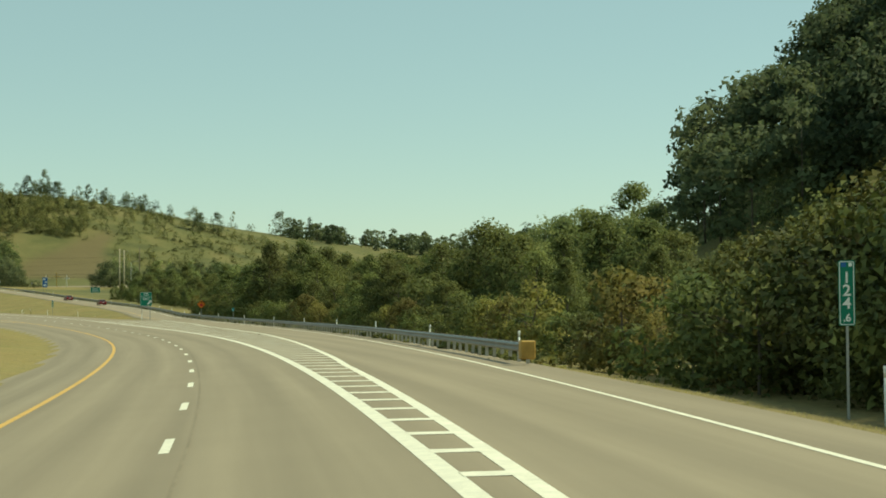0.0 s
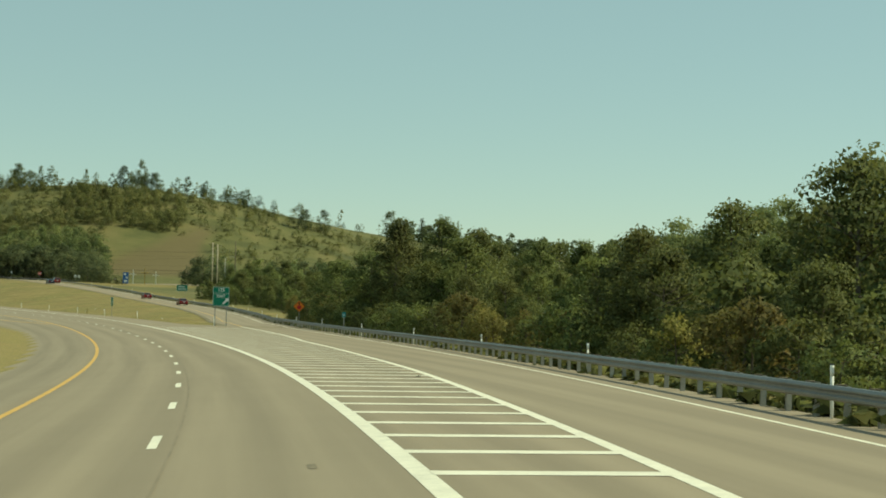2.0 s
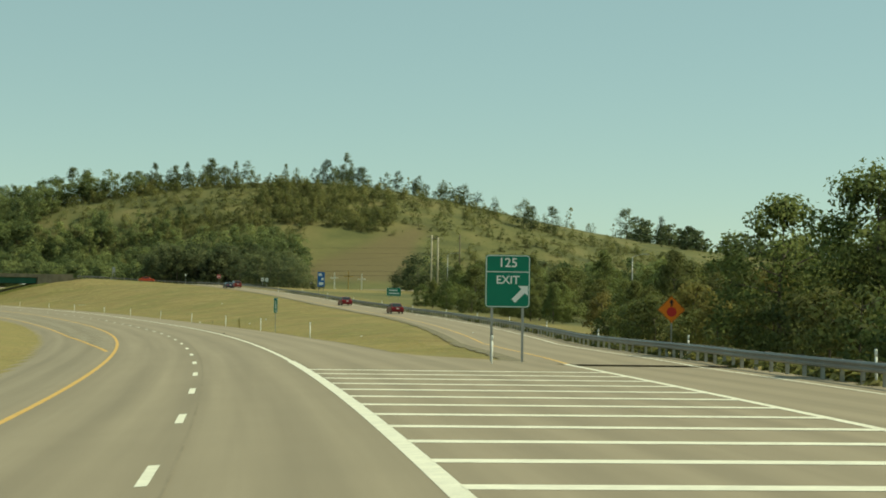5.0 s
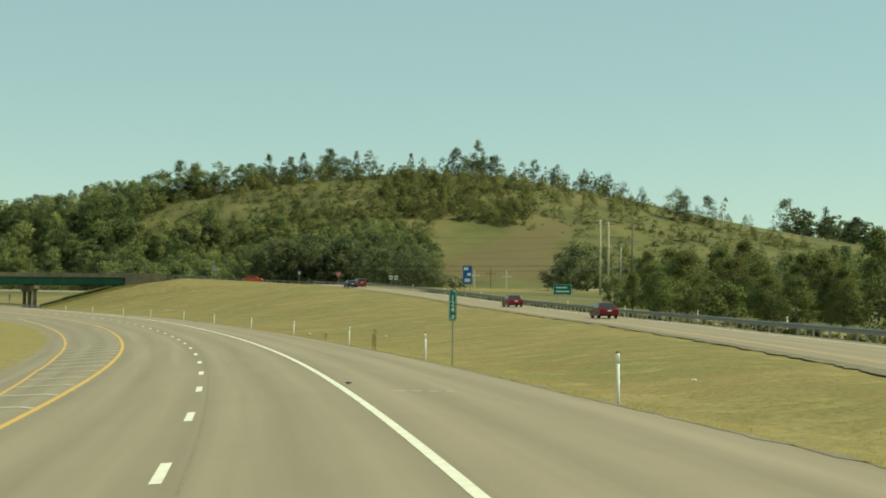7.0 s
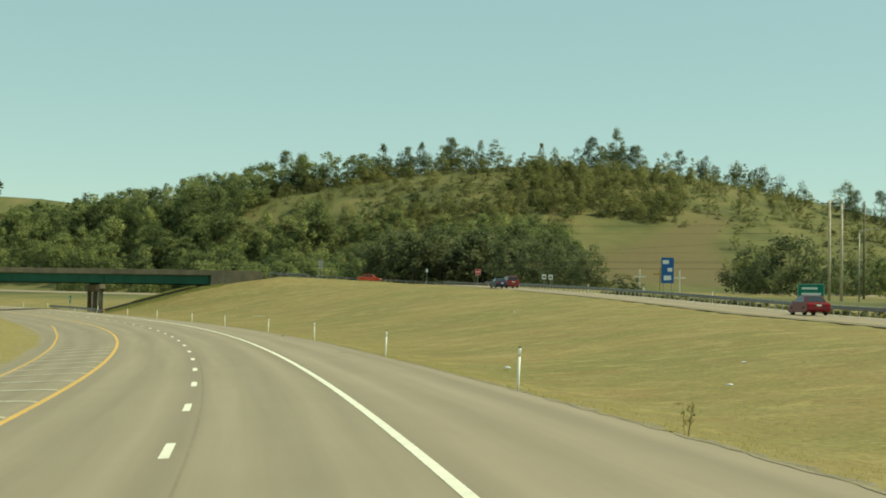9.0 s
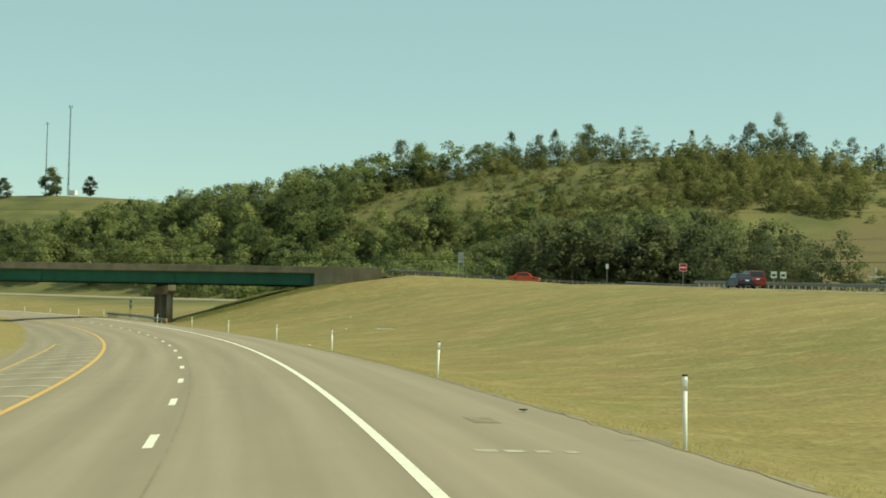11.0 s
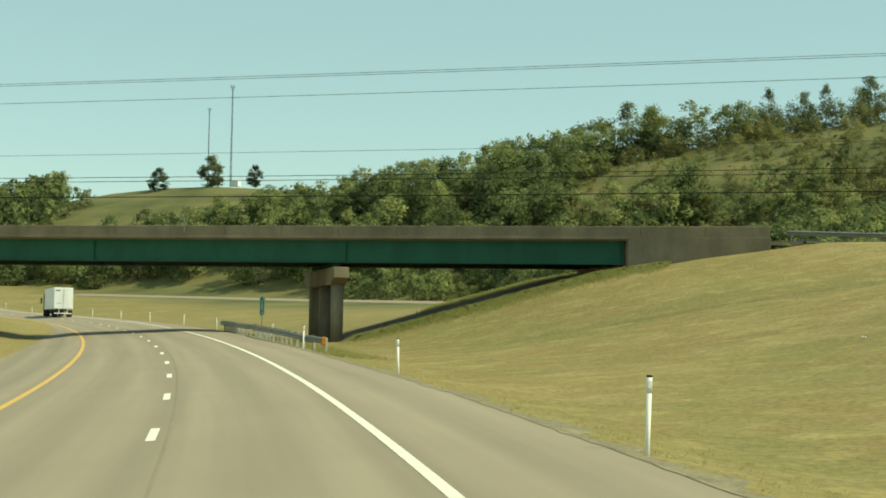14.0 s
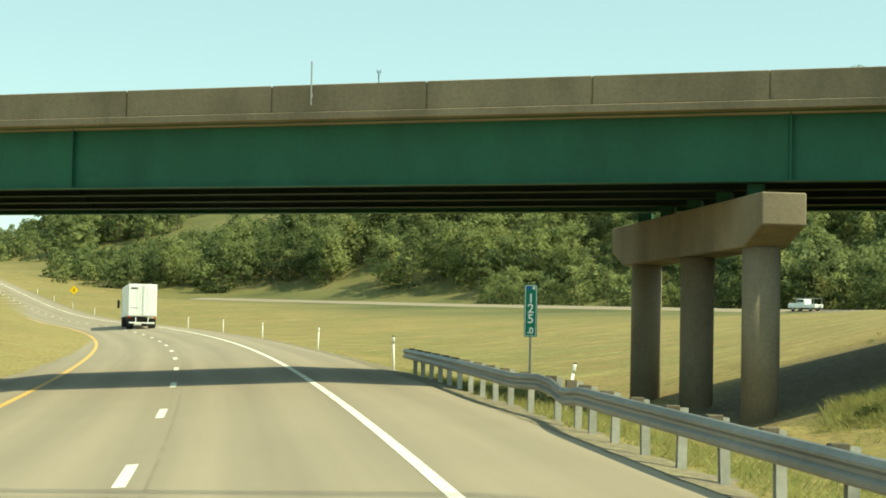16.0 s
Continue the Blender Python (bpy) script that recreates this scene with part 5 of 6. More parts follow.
# ---- trees ----
def crown_arrays(rng, height, spread, clumps, leaves, size, low, pointed, blob=(0.15, 0.34)):
    cs = []
    for _ in range(clumps):
        h = rng.uniform(low, 1.0)
        t = (h - low) / (1 - low)
        prof = (math.sin(math.pi * min(1, t * 0.80 + 0.18)) ** 0.8) * (1 - pointed * t)
        a, r = rng.uniform(0, 2 * math.pi), spread * prof * math.sqrt(rng.uniform(0.1, 1))
        cs.append((r * math.cos(a), r * math.sin(a), h * height * 0.94, spread * rng.uniform(*blob)))
    c = np.array(cs)
    nr = np.random.RandomState(rng.randint(0, 10 ** 6))
    wt = c[:, 3] ** 2
    k = nr.choice(len(c), leaves, p=wt / wt.sum())
    d = nr.normal(size=(leaves, 3))
    d /= np.linalg.norm(d, axis=1)[:, None]
    p = c[k, :3] + d * (c[k, 3] * nr.uniform(0.3, 1.04, leaves))[:, None] * np.array([1, 1, 0.75])
    nrm = d * 0.8 + nr.normal(size=(leaves, 3)) * 0.5 + np.array([0, 0, 0.35])
    nrm /= np.linalg.norm(nrm, axis=1)[:, None]
    t = np.cross(nrm, nr.normal(size=(leaves, 3)))
    t /= np.linalg.norm(t, axis=1)[:, None]
    b = np.cross(nrm, t)
    sz = (size * nr.uniform(0.5, 1.35, leaves))[:, None]
    mid = np.array([0, 0, height * 0.45])
    out = p - mid
    out = out / (np.linalg.norm(out, axis=1)[:, None] + 1e-6) * 0.7 + d * 0.22 + nr.normal(size=(leaves, 3)) * 0.12 + np.array([0, 0, 0.5])
    out /= np.linalg.norm(out, axis=1)[:, None]
    b = -b * np.sign((nrm * out).sum(1))[:, None]          # every leaf faces out of its crown
    return np.stack([p - t * sz * 0.7 - b * sz * 0.78, p - t * sz * 0.5 + b * sz * 0.78, p + t * sz * 0.8], 1).reshape(-1, 3), np.repeat(out, 3, 0)


def leaf_mesh(name, v, mat, normals=None):
    me = bpy.data.meshes.new(name)
    n = len(v) // 3
    me.vertices.add(len(v))
    me.vertices.foreach_set("co", v.astype(np.float32).ravel())
    me.loops.add(n * 3)
    me.loops.foreach_set("vertex_index", np.arange(n * 3))
    me.polygons.add(n)
    me.polygons.foreach_set("loop_start", np.arange(0, n * 3, 3))
    me.update(calc_edges=True)
    me.materials.append(mat)
    if normals is not None:          # soft shading of a crown as a whole
        me.polygons.foreach_set("use_smooth", [True] * n)
        me.normals_split_custom_set_from_vertices(normals.tolist())
    return me


def trunk_mesh(rng, height, radius, spread):
    bm = bmesh.new()
    top = Vector((rng.uniform(-0.4, 0.4), rng.uniform(-0.4, 0.4), height * 0.86))
    mid = Vector((rng.uniform(-0.2, 0.2), rng.uniform(-0.2, 0.2), height * 0.4))
    tube(bm, (0, 0, -1.2), mid, radius, radius * 0.7, 8)
    tube(bm, mid, top, radius * 0.7, radius * 0.15, 7)
    for _ in range(9):
        h = rng.uniform(0.0, 0.85)
        a = rng.uniform(0, 6.28)
        base = mid.lerp(top, h)
        tip = base + Vector((math.cos(a) * spread * 0.75 * (1 - h * 0.6), math.sin(a) * spread * 0.75 * (1 - h * 0.6), height * rng.uniform(0.06, 0.2)))
        tube(bm, base, tip, radius * 0.35, radius * 0.07, 5)
    me = bpy.data.meshes.new("trunk")
    bm.to_mesh(me)
    bm.free()
    me.materials.append(BARK)
    return me


def crown_of(rng, height, spread, clumps, leaves, size, low, pointed, leaf):
    v, nm = crown_arrays(rng, height, spread, clumps, leaves, size, low, pointed)
    return leaf_mesh("crown", v, leaf, nm)


rng = random.Random(11)
TREES = {}


def tree_kind(kind, n, height, spread, clumps, leaves, size, leaf, low=0.25, pointed=0.0, trunk=0.016):
    TREES[kind] = [(height, trunk_mesh(rng, height, height * trunk, spread), crown_of(rng, height, spread, clumps, leaves, size, low, pointed, leaf)) for _ in range(n)]


tree_kind("broad", 5, 12.0, 4.9, 110, 7800, 0.185, LEAF, 0.10)
tree_kind("tall", 5, 15.0, 4.6, 130, 10000, 0.175, LEAF, 0.14, 0.3)
tree_kind("bush", 4, 5.0, 3.4, 44, 2100, 0.17, LEAF, 0.02)
tree_kind("thicket", 4, 6.0, 3.7, 110, 8000, 0.115, LEAF_DEEP, 0.0)
tree_kind("dry", 3, 6.0, 3.2, 44, 2100, 0.18, LEAF_DRY, 0.03)
KINDS = {"thicket": "dense dark green thicket grown down to the grass", "broad": "broad leafy green tree beside the ramp", "tall": "tall pointed leafy green tree in the belt", "bush": "dense green roadside bush in full leaf", "dry": "yellow-brown shrub turning dry in the verge"}


def plant(kind, x, y, top=None, scale=1.0, sink=0.3):
    z = float(ground_height(x, y)[0]) - sink
    if top is not None and top - z > 6.0 and kind in ("bush", "dry"):
        kind = "broad"
    h, tm, cm = rng.choice(TREES[kind])
    if top is not None:
        scale = max(0.35, (top - z) / (h * 1.0))
    root = new("bush" if kind in ("bush", "dry") else "tree")
    root.location, root.rotation_euler = (x, y, z), (0, 0, rng.uniform(0, 6.28))
    w = scale * rng.uniform(0.92, 1.12)
    root.scale = (w, w, scale)
    for n, me in (("trunk", tm), ("crown", cm)):
        o = new(n, me)
        o.parent = root
    return tagged(root, KINDS[kind], "bush" if kind in ("bush", "dry") else "tree", "belt of trees" if kind in ("broad", "tall") else "roadside bushes")


# belt along the exit lane: a hedge of bushes, then trees that grow taller away from it
for s in np.arange(26, 330, 4.6):
    rail = (float(lerp(s, *RAMP_R)) + 1.5) if s < 262 else float(ramp_c(s)[0]) + 4.1
    x, y, _ = on_road(s + rng.uniform(-1.5, 1.5), rail + rng.uniform(4.6, 7.0) + (1.8 if s < 42 else 0))
    plant("dry" if rng.random() < 0.3 else "bush", x, y, scale=rng.uniform(0.45, 0.8))
for s in np.arange(30, 330, 6.0):
    rail = (float(lerp(s, *RAMP_R)) + 1.5) if s < 262 else float(ramp_c(s)[0]) + 4.1
    tops = float(lerp(s, (30, 5.2), (100, 4.6), (130, 6.0), (152, 8.4), (175, 7.2), (200, 5.4), (235, 5.6), (250, 8.2), (264, 8.0), (300, 6.2), (330, 5.0)))
    for lo, hi, kinds, dz in ((9, 13, ("broad", "bush", "dry"), -2.6), (15, 20, ("broad", "tall", "broad"), -0.6), (24, 34, ("broad", "tall"), 1.0)):
        x, y, _ = on_road(s + rng.uniform(-2.5, 2.5), rail + rng.uniform(lo, hi))
        k = rng.choice(kinds)
        plant(k, x, y, top=tops + dz + rng.uniform(-2.8, 1.9))
for x, y, t, k in ((20.7, 160.8, 7.4, "broad"), (5.2, 258, 12.0, "tall"), (0.0, 255, 11.2, "tall"), (9.5, 263, 10.5, "broad"), (-2.7, 275.4, 8.4, "broad"), (-6.6, 281, 7.2, "broad"), (0.5, 284, 8.6, "tall"), (3.5, 272, 8.8, "broad")):
    plant(k, x * UNIT, y * UNIT, top=t * UNIT)
# dense thicket by the first mile marker
for s in np.arange(30, 64, 3.4):
    for u in (17.6, 21.8):
        x, y, _ = on_road(s + rng.uniform(-1, 1), u + 0.06 * (s - 30) + rng.uniform(-0.7, 0.7))
        plant("thicket", x, y, top=float(lerp(s, (30, 6.2), (48, 5.6), (64, 3.6))) + (0.9 if u > 18 else 0.0) + rng.uniform(-0.6, 0.5))
plant("broad", 72 * UNIT, 317 * UNIT, top=24.0)
# trees past the ramp's guardrail, farther on
for s in np.arange(330, 545, 6.5):
    c = float(ramp_c(s)[0]) + 4.1
    for lo, hi, dz in ((10, 18, 4.5), (22, 34, 7.5), (38, 52, 9.5)):
        x, y, _ = on_road(s + rng.uniform(-3, 3), c + rng.uniform(lo, hi))
        if 0.06 < (-39.3 - x / UNIT) / (y / UNIT - 294) < 0.185 or 0.012 < (-44.8 - x / UNIT) / (y / UNIT - 313.6) < 0.05:
            continue
        z = float(ground_height(x, y)[0])
        plant(rng.choice(("broad", "tall", "bush")), x, y, top=z + dz * rng.uniform(0.75, 1.2))


# ---- far woods, each one mass ----
def wood(name, label, spots, leaf, leaves=260, size=0.62, kinds=6, spread=0.36, low=0.08, pointed=0.15, trunk=True, clumps=26):
    """Many trees in one mesh. spots: x, y, height, breadth factor."""
    base = [crown_arrays(rng, 1.0, spread, clumps, leaves, size / 12.0, low, pointed, (0.24, 0.46)) for _ in range(kinds)]
    out, nms = [], []
    tv, tf = [], []
    xs, ys = np.array([p[0] for p in spots]), np.array([p[1] for p in spots])
    zs = ground_height(xs, ys)
    for i, (x, y, h, w) in enumerate(spots):
        b, bn = base[rng.randrange(kinds)]
        a = rng.uniform(0, 6.28)
        c, s = math.cos(a), math.sin(a)
        v = np.stack([(b[:, 0] * c - b[:, 1] * s) * h * w + x, (b[:, 0] * s + b[:, 1] * c) * h * w + y, b[:, 2] * h + zs[i] - 0.3], -1)
        out.append(v)
        nms.append(np.stack([bn[:, 0] * c - bn[:, 1] * s, bn[:, 0] * s + bn[:, 1] * c, bn[:, 2]], -1))
        r = h * 0.014
        k = len(tv)
        tv += [(x + r * math.cos(q), y + r * math.sin(q), zs[i] - 1) for q in (0, 2.1, 4.2)] + [(x, y, zs[i] + h * 0.9)]
        tf += [(k, k + 1, k + 3), (k + 1, k + 2, k + 3), (k + 2, k, k + 3)]
    ob = new(name, leaf_mesh(name, np.concatenate(out), leaf, np.concatenate(nms)))
    at = ob.data.attributes.new("tint", "FLOAT", "POINT")
    at.data.foreach_set("value", np.repeat(np.array([rng.random() for _ in out]), [len(v) for v in out]).astype(np.float32))
    tagged(ob, label, "woodland", kind="stuff")
    if trunk:
        t = mesh_object("trunks", tv, tf, BARK, ob)
        tagged(t, kind="stuff")
    return ob


def wood_leaf(name, a, b):
    """Foliage that varies from tree to tree and leaf to leaf."""
    m = leafy(material(name, a, 0.8, vary=0.16, scale=0.07, fine=0.4, bump=0, second=b, translucent=0.5), 0.2)
    n, l = m.node_tree.nodes, m.node_tree.links
    hsv = next(x for x in n if x.type == "HUE_SAT")
    at, mr, mul, mh, add = n.new("ShaderNodeAttribute"), n.new("ShaderNodeMapRange"), n.new("ShaderNodeMath"), n.new("ShaderNodeMapRange"), n.new("ShaderNodeMath")
    at.attribute_name = "tint"
    mr.inputs[3].default_value, mr.inputs[4].default_value = 0.55, 1.48
    mh.inputs[3].default_value, mh.inputs[4].default_value = 0.02, -0.022
    mul.operation, add.operation = "MULTIPLY", "ADD"
    for k in (mr, mh):
        l.new(at.outputs["Fac"], k.inputs[0])
    for sock, node, k in ((hsv.inputs["Value"], mul, mr), (hsv.inputs["Hue"], add, mh)):
        l.new(sock.links[0].from_socket, node.inputs[0])
        l.new(k.outputs[0], node.inputs[1])
        l.new(node.outputs[0], sock)
    return m


LEAF_WOOD = wood_leaf("woodland leaves", (0.225, 0.265, 0.098), (0.128, 0.165, 0.07))
LEAF_DARK = wood_leaf("dark woodland leaves", (0.135, 0.165, 0.078), (0.078, 0.105, 0.054))
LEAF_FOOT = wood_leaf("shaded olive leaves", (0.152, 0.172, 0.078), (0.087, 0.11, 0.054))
LEAF_SCRUB = wood_leaf("scrub leaves", (0.215, 0.22, 0.078), (0.14, 0.155, 0.055))


def on_ramp_y(x):
    return float(np.interp(-x, -_onr[:, 0], _onr[:, 1]))


def bank_top(x):
    """Where the wood begins above the mown bank of the entry ramp."""
    return on_ramp_y(x) + float(lerp(x, (-400, 38), (-300, 33), (-250, 20), (-200, 13))) + 8 * noise.noise((x * 0.05, 0.3, 2))


def clearing(x, y):
    """The open rough meadow under the crest."""
    return -275 < x < -172 and 938 < y < 994


def open_field(x, y):
    """The tilled field and the gap in the trees before it."""
    w = (-39.3 - x) / max(y - 294, 1)
    return 0.080 < w < 0.176 and 560 < y < 925 and x > float(lerp(y, (560, -84), (640, -94), (700, -104), (760, -114), (830, -126), (925, -142)))


def scatter(n, x0, x1, y0, y1, h0, h1, ok=None, w=(0.9, 1.3)):
    out = []
    while len(out) < n:
        x, y = rng.uniform(x0, x1), rng.uniform(y0, y1)
        if (ok is None or ok(x, y)) and not open_field(x, y) and not (x < -160 and 700 < y < on_ramp_y(x) + 9) and not (400 < y < 614 and 0.012 < (-44.8 - x) / (y - 313.6) < 0.05):
            out.append((x * UNIT, y * UNIT, rng.uniform(h0, h1), rng.uniform(*w)))
    return out


# steep dark wood at the right of the start
wood("hill_wood", "dark steep hillside wood in full leaf", scatter(190, 56, 145, 150, 262, 14, 18, lambda x, y: y > 182 - (x - 57) * 0.5 and x > 0.325 * (y - 59) - 2 and x > 0.268 * y), LEAF_DARK, 1100, 0.34, clumps=34)
wood("hill_scrub", "green shrubs and small trees below the hill wood", scatter(320, 46, 130, 90, 400, 3.5, 8, lambda x, y: not ((58 < x < 78 and 250 < y < 290) or (abs(x - 54) < 8 and abs(y - 172) < 28)) and not (x < 92 and y < 215)), LEAF_WOOD, 620, 0.36)
wood("ramp_side_wood", "tall leafy trees behind the belt by the ramp", scatter(34, 38, 66, 262, 325, 7, 10), LEAF_WOOD, 1500, 0.3, clumps=40)
wood("slope_thicket", "dense shrubs on the steep slope under the hill wood", scatter(90, 58, 92, 135, 200, 4, 7.5), LEAF_WOOD, 700, 0.32, clumps=34)
wood("slope_shrubs", "green shrubs and saplings on the near slope", scatter(70, 46, 80, 90, 150, 3.5, 7), LEAF_WOOD, 1500, 0.24, clumps=44)
wood("ridge_tall_wood", "tall rounded trees on the near ridge", [((66 + rng.gauss(0, 7)) * UNIT, (378 + rng.gauss(0, 9)) * UNIT, rng.uniform(12, 17), 1.1) for _ in range(22)], LEAF_WOOD, 1300, 0.26, clumps=40)
wood("ridge_wood", "trees on the shoulder of the near ridge", scatter(40, 60, 130, 350, 440, 9, 13), LEAF_WOOD, 420, 0.55)
wood("far_right_wood", "distant line of trees along the low ridge", scatter(200, 20, 420, 520, 900, 7, 12), LEAF_WOOD, 220, 0.7)
wood("far_skyline_wood", "far skyline trees on the low ridge", scatter(330, 10, 420, 1120, 1330, 8, 15, None, (1.1, 1.7)), LEAF_DARK, 200, 0.75, low=0.0)
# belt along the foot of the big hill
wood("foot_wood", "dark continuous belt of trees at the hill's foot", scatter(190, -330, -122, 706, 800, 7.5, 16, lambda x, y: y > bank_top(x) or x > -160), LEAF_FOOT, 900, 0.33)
wood("foot_wood", "belt of mixed trees on the hill's lower slope", scatter(200, -300, -125, 770, 880, 6, 13.5, lambda x, y: y > bank_top(x)), LEAF_WOOD, 800, 0.34)
wood("mid_wood", "mixed leafy trees across the hill's middle slope", scatter(170, -270, -138, 835, 893, 8, 13), LEAF_WOOD, 620, 0.38)
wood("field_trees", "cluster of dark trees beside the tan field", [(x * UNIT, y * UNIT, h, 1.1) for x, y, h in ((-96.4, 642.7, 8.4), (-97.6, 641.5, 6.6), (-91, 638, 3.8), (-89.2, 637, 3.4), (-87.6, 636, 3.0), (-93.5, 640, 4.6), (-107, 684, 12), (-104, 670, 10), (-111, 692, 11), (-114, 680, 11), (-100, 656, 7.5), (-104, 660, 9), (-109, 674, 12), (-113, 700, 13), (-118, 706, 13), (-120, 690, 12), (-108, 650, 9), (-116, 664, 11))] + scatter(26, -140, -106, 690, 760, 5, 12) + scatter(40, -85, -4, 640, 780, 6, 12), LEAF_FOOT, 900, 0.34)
wood("right_slope_wood", "mixed trees on the slope right of the poles", scatter(200, -80, 120, 590, 860, 6, 11, lambda x, y: x > -45 or y > 700), LEAF_WOOD, 320, 0.6)
wood("slope_wood", "green leafy forest covering the lower hillside", scatter(430, -470, -235, 800, 1010, 9, 15, lambda x, y: y > bank_top(x) and not clearing(x, y) and (x + 180.8) / (y - 605.5) > -0.85), LEAF_WOOD, 820, 0.33)
wood("slope_wood", "young mixed trees on the middle slope", scatter(150, -255, -140, 850, 940, 4, 7.5), LEAF_SCRUB, 520, 0.36)
wood("slope_edge", "leafy shrubs along the forest's lower edge", scatter(170, -440, -150, 740, 930, 2.5, 5.5, lambda x, y: bank_top(x) - 4 < y < bank_top(x) + 8 and (x + 180.8) / (y - 605.5) > -0.85), LEAF_SCRUB, 300, 0.5, low=0.0)
wood("left_far_wood", "trees on the far left hillside above the highway", scatter(190, -590, -430, 950, 1075, 7, 10, lambda x, y: (x + 180.8) / (y - 605.5) > -0.88), LEAF_WOOD, 260, 0.65)
# scrub on the open hill face
wood("hill_saplings", "brownish-green young trees crowding the hill's face", scatter(520, -215, -105, 908, 1005, 3.0, 7.5, lambda x, y: noise.noise((x * 0.02, y * 0.03, 7)) > -0.22 and not clearing(x, y)) + scatter(460, -105, 60, 850, 1030, 2.5, 6.5, lambda x, y: noise.noise((x * 0.014, y * 0.02, 7)) > -0.18), LEAF_SCRUB, 520, 0.36, low=0.0, clumps=34)
wood("meadow_saplings", "scattered saplings and shrubs in the rough meadow", scatter(210, -300, -172, 934, 1000, 1.8, 5.5, None, (1.0, 1.8)) + scatter(120, -340, -215, 985, 1008, 2.5, 6.5, None, (1.0, 1.6)), LEAF_SCRUB, 420, 0.4, low=0.0, clumps=30)
wood("hill_shrubs", "low shrubs and rank growth over the open hillside", scatter(1500, -290, 70, 840, 1045, 0.7, 2.4, lambda x, y: noise.noise((x * 0.012, y * 0.02, 3)) > -0.15 and not (-142 < x < -70 and y < 908 + 0.35 * (x + 136)), (1.5, 3.0)), LEAF_SCRUB, 130, 0.8, low=0.0, trunk=False, clumps=16)
wood("hill_forest", "leafy young forest climbing the hill's western flank", scatter(300, -335, -195, 885, 985, 5, 9, lambda x, y: not clearing(x, y)), LEAF_WOOD, 520, 0.4)
# storm-thinned trees along the crest
CREST = ((-400, 1035), (-330, 1014), (-250, 1011), (-190, 1020), (-134, 1031), (-95, 1043), (-50, 1065), (10, 1114), (60, 1150), (200, 1280))


def along_crest(n, jitter, h0, h1, a=0.0, b=1.0):
    out = []
    for _ in range(n):
        t = rng.uniform(a, b) * (len(CREST) - 1)
        i = min(int(t), len(CREST) - 2)
        f = t - i
        x = CREST[i][0] * (1 - f) + CREST[i + 1][0] * f + rng.gauss(0, jitter)
        if -79 < x < -50 or -131 < x < -123 or -186 < x < -155:          # gaps where the storm cleared the crest
            continue
        out.append((x * UNIT, (CREST[i][1] * (1 - f) + CREST[i + 1][1] * f + rng.gauss(0, jitter)) * UNIT, rng.uniform(h0, h1), rng.uniform(0.55, 1.0)))
    return out


TALL_CREST = ((-382, 1036, 15), (-369, 1033, 13.5), (-278, 1010, 17.5), (-271, 1012, 15.8), (-262, 1011, 9.4), (-244, 1012, 10.6), (-236, 1014, 13.9), (-226, 1017, 11.6), (-219, 1014, 12.6), (-207, 1017, 13.4),
              (-195, 1020, 11.3), (-189, 1021, 11), (-170, 1025, 9.6), (-149, 1028, 12.6), (-139, 1030, 16.5), (-132, 1031, 10), (-122, 1036, 6.3), (-113, 1037, 10.9), (-104, 1042, 8.4), (-91, 1047, 8), (-82, 1048, 8.5),
              (8, 1114, 17), (28, 1129, 16), (-355, 1024, 13.8), (-326, 1014, 14), (-317, 1013, 14.6), (-309, 1012, 13.2), (-301, 1010, 12))
wood("crest_trees", "tall storm-thinned trees standing along the hill's crest", [(x * UNIT, y * UNIT, h * 1.04, rng.uniform(0.8, 1.15)) for x, y, h in TALL_CREST[::2]], LEAF_DARK, 2200, 0.2, kinds=8, pointed=0.45, low=0.06, clumps=60, spread=0.27)
wood("crest_trees", "tall broad-crowned trees standing along the hill's crest", [(x * UNIT, y * UNIT, h * 1.04, rng.uniform(0.85, 1.2)) for x, y, h in TALL_CREST[1::2]], LEAF_DARK, 2000, 0.22, kinds=8, pointed=0.1, low=0.16, clumps=40, spread=0.31)
wood("crest_scrub", "ragged low trees along the hill's crest", along_crest(120, 10, 2.5, 6.5, 0.0, 0.75) + along_crest(30, 10, 2.5, 4.5, 0.7, 1.0) + [((x + rng.gauss(0, 9)) * UNIT, (y + rng.gauss(0, 7)) * UNIT, rng.uniform(7, 12), 0.9) for x, y in ((-228, 1012), (-240, 1010), (-205, 1015), (-218, 1012), (-143, 1027), (-132, 1030), (-100, 1040), (-80, 1048)) for _ in range(9)], LEAF_DARK, 460, 0.36, low=0.0, pointed=0.25, clumps=30)
wood("crest_pair", "two dark dense trees standing alone below the crest", [(-46 * UNIT, 1004 * UNIT, 15, 1.1), (-42 * UNIT, 1007 * UNIT, 12, 1.1), (-32 * UNIT, 1018 * UNIT, 13.5, 1.1)], LEAF_DARK, 2600, 0.2, kinds=3, pointed=0.1, low=0.06, clumps=60, spread=0.31)
wood("thin_trees", "thin storm-broken trees with sparse crowns on the crest", along_crest(20, 12, 8, 12), LEAF_SCRUB, 90, 0.5, spread=0.2, low=0.45, clumps=7)
wood("mast_hill_trees", "few round trees on the grassy mast hill", [(x * UNIT, y * UNIT, h, 1.2) for x, y, h in ((-584, 1226, 11), (-559, 1236, 15), (-543, 1250, 10))], LEAF_DARK, 2600, 0.42, kinds=3, low=0.02, clumps=50, spread=0.36)


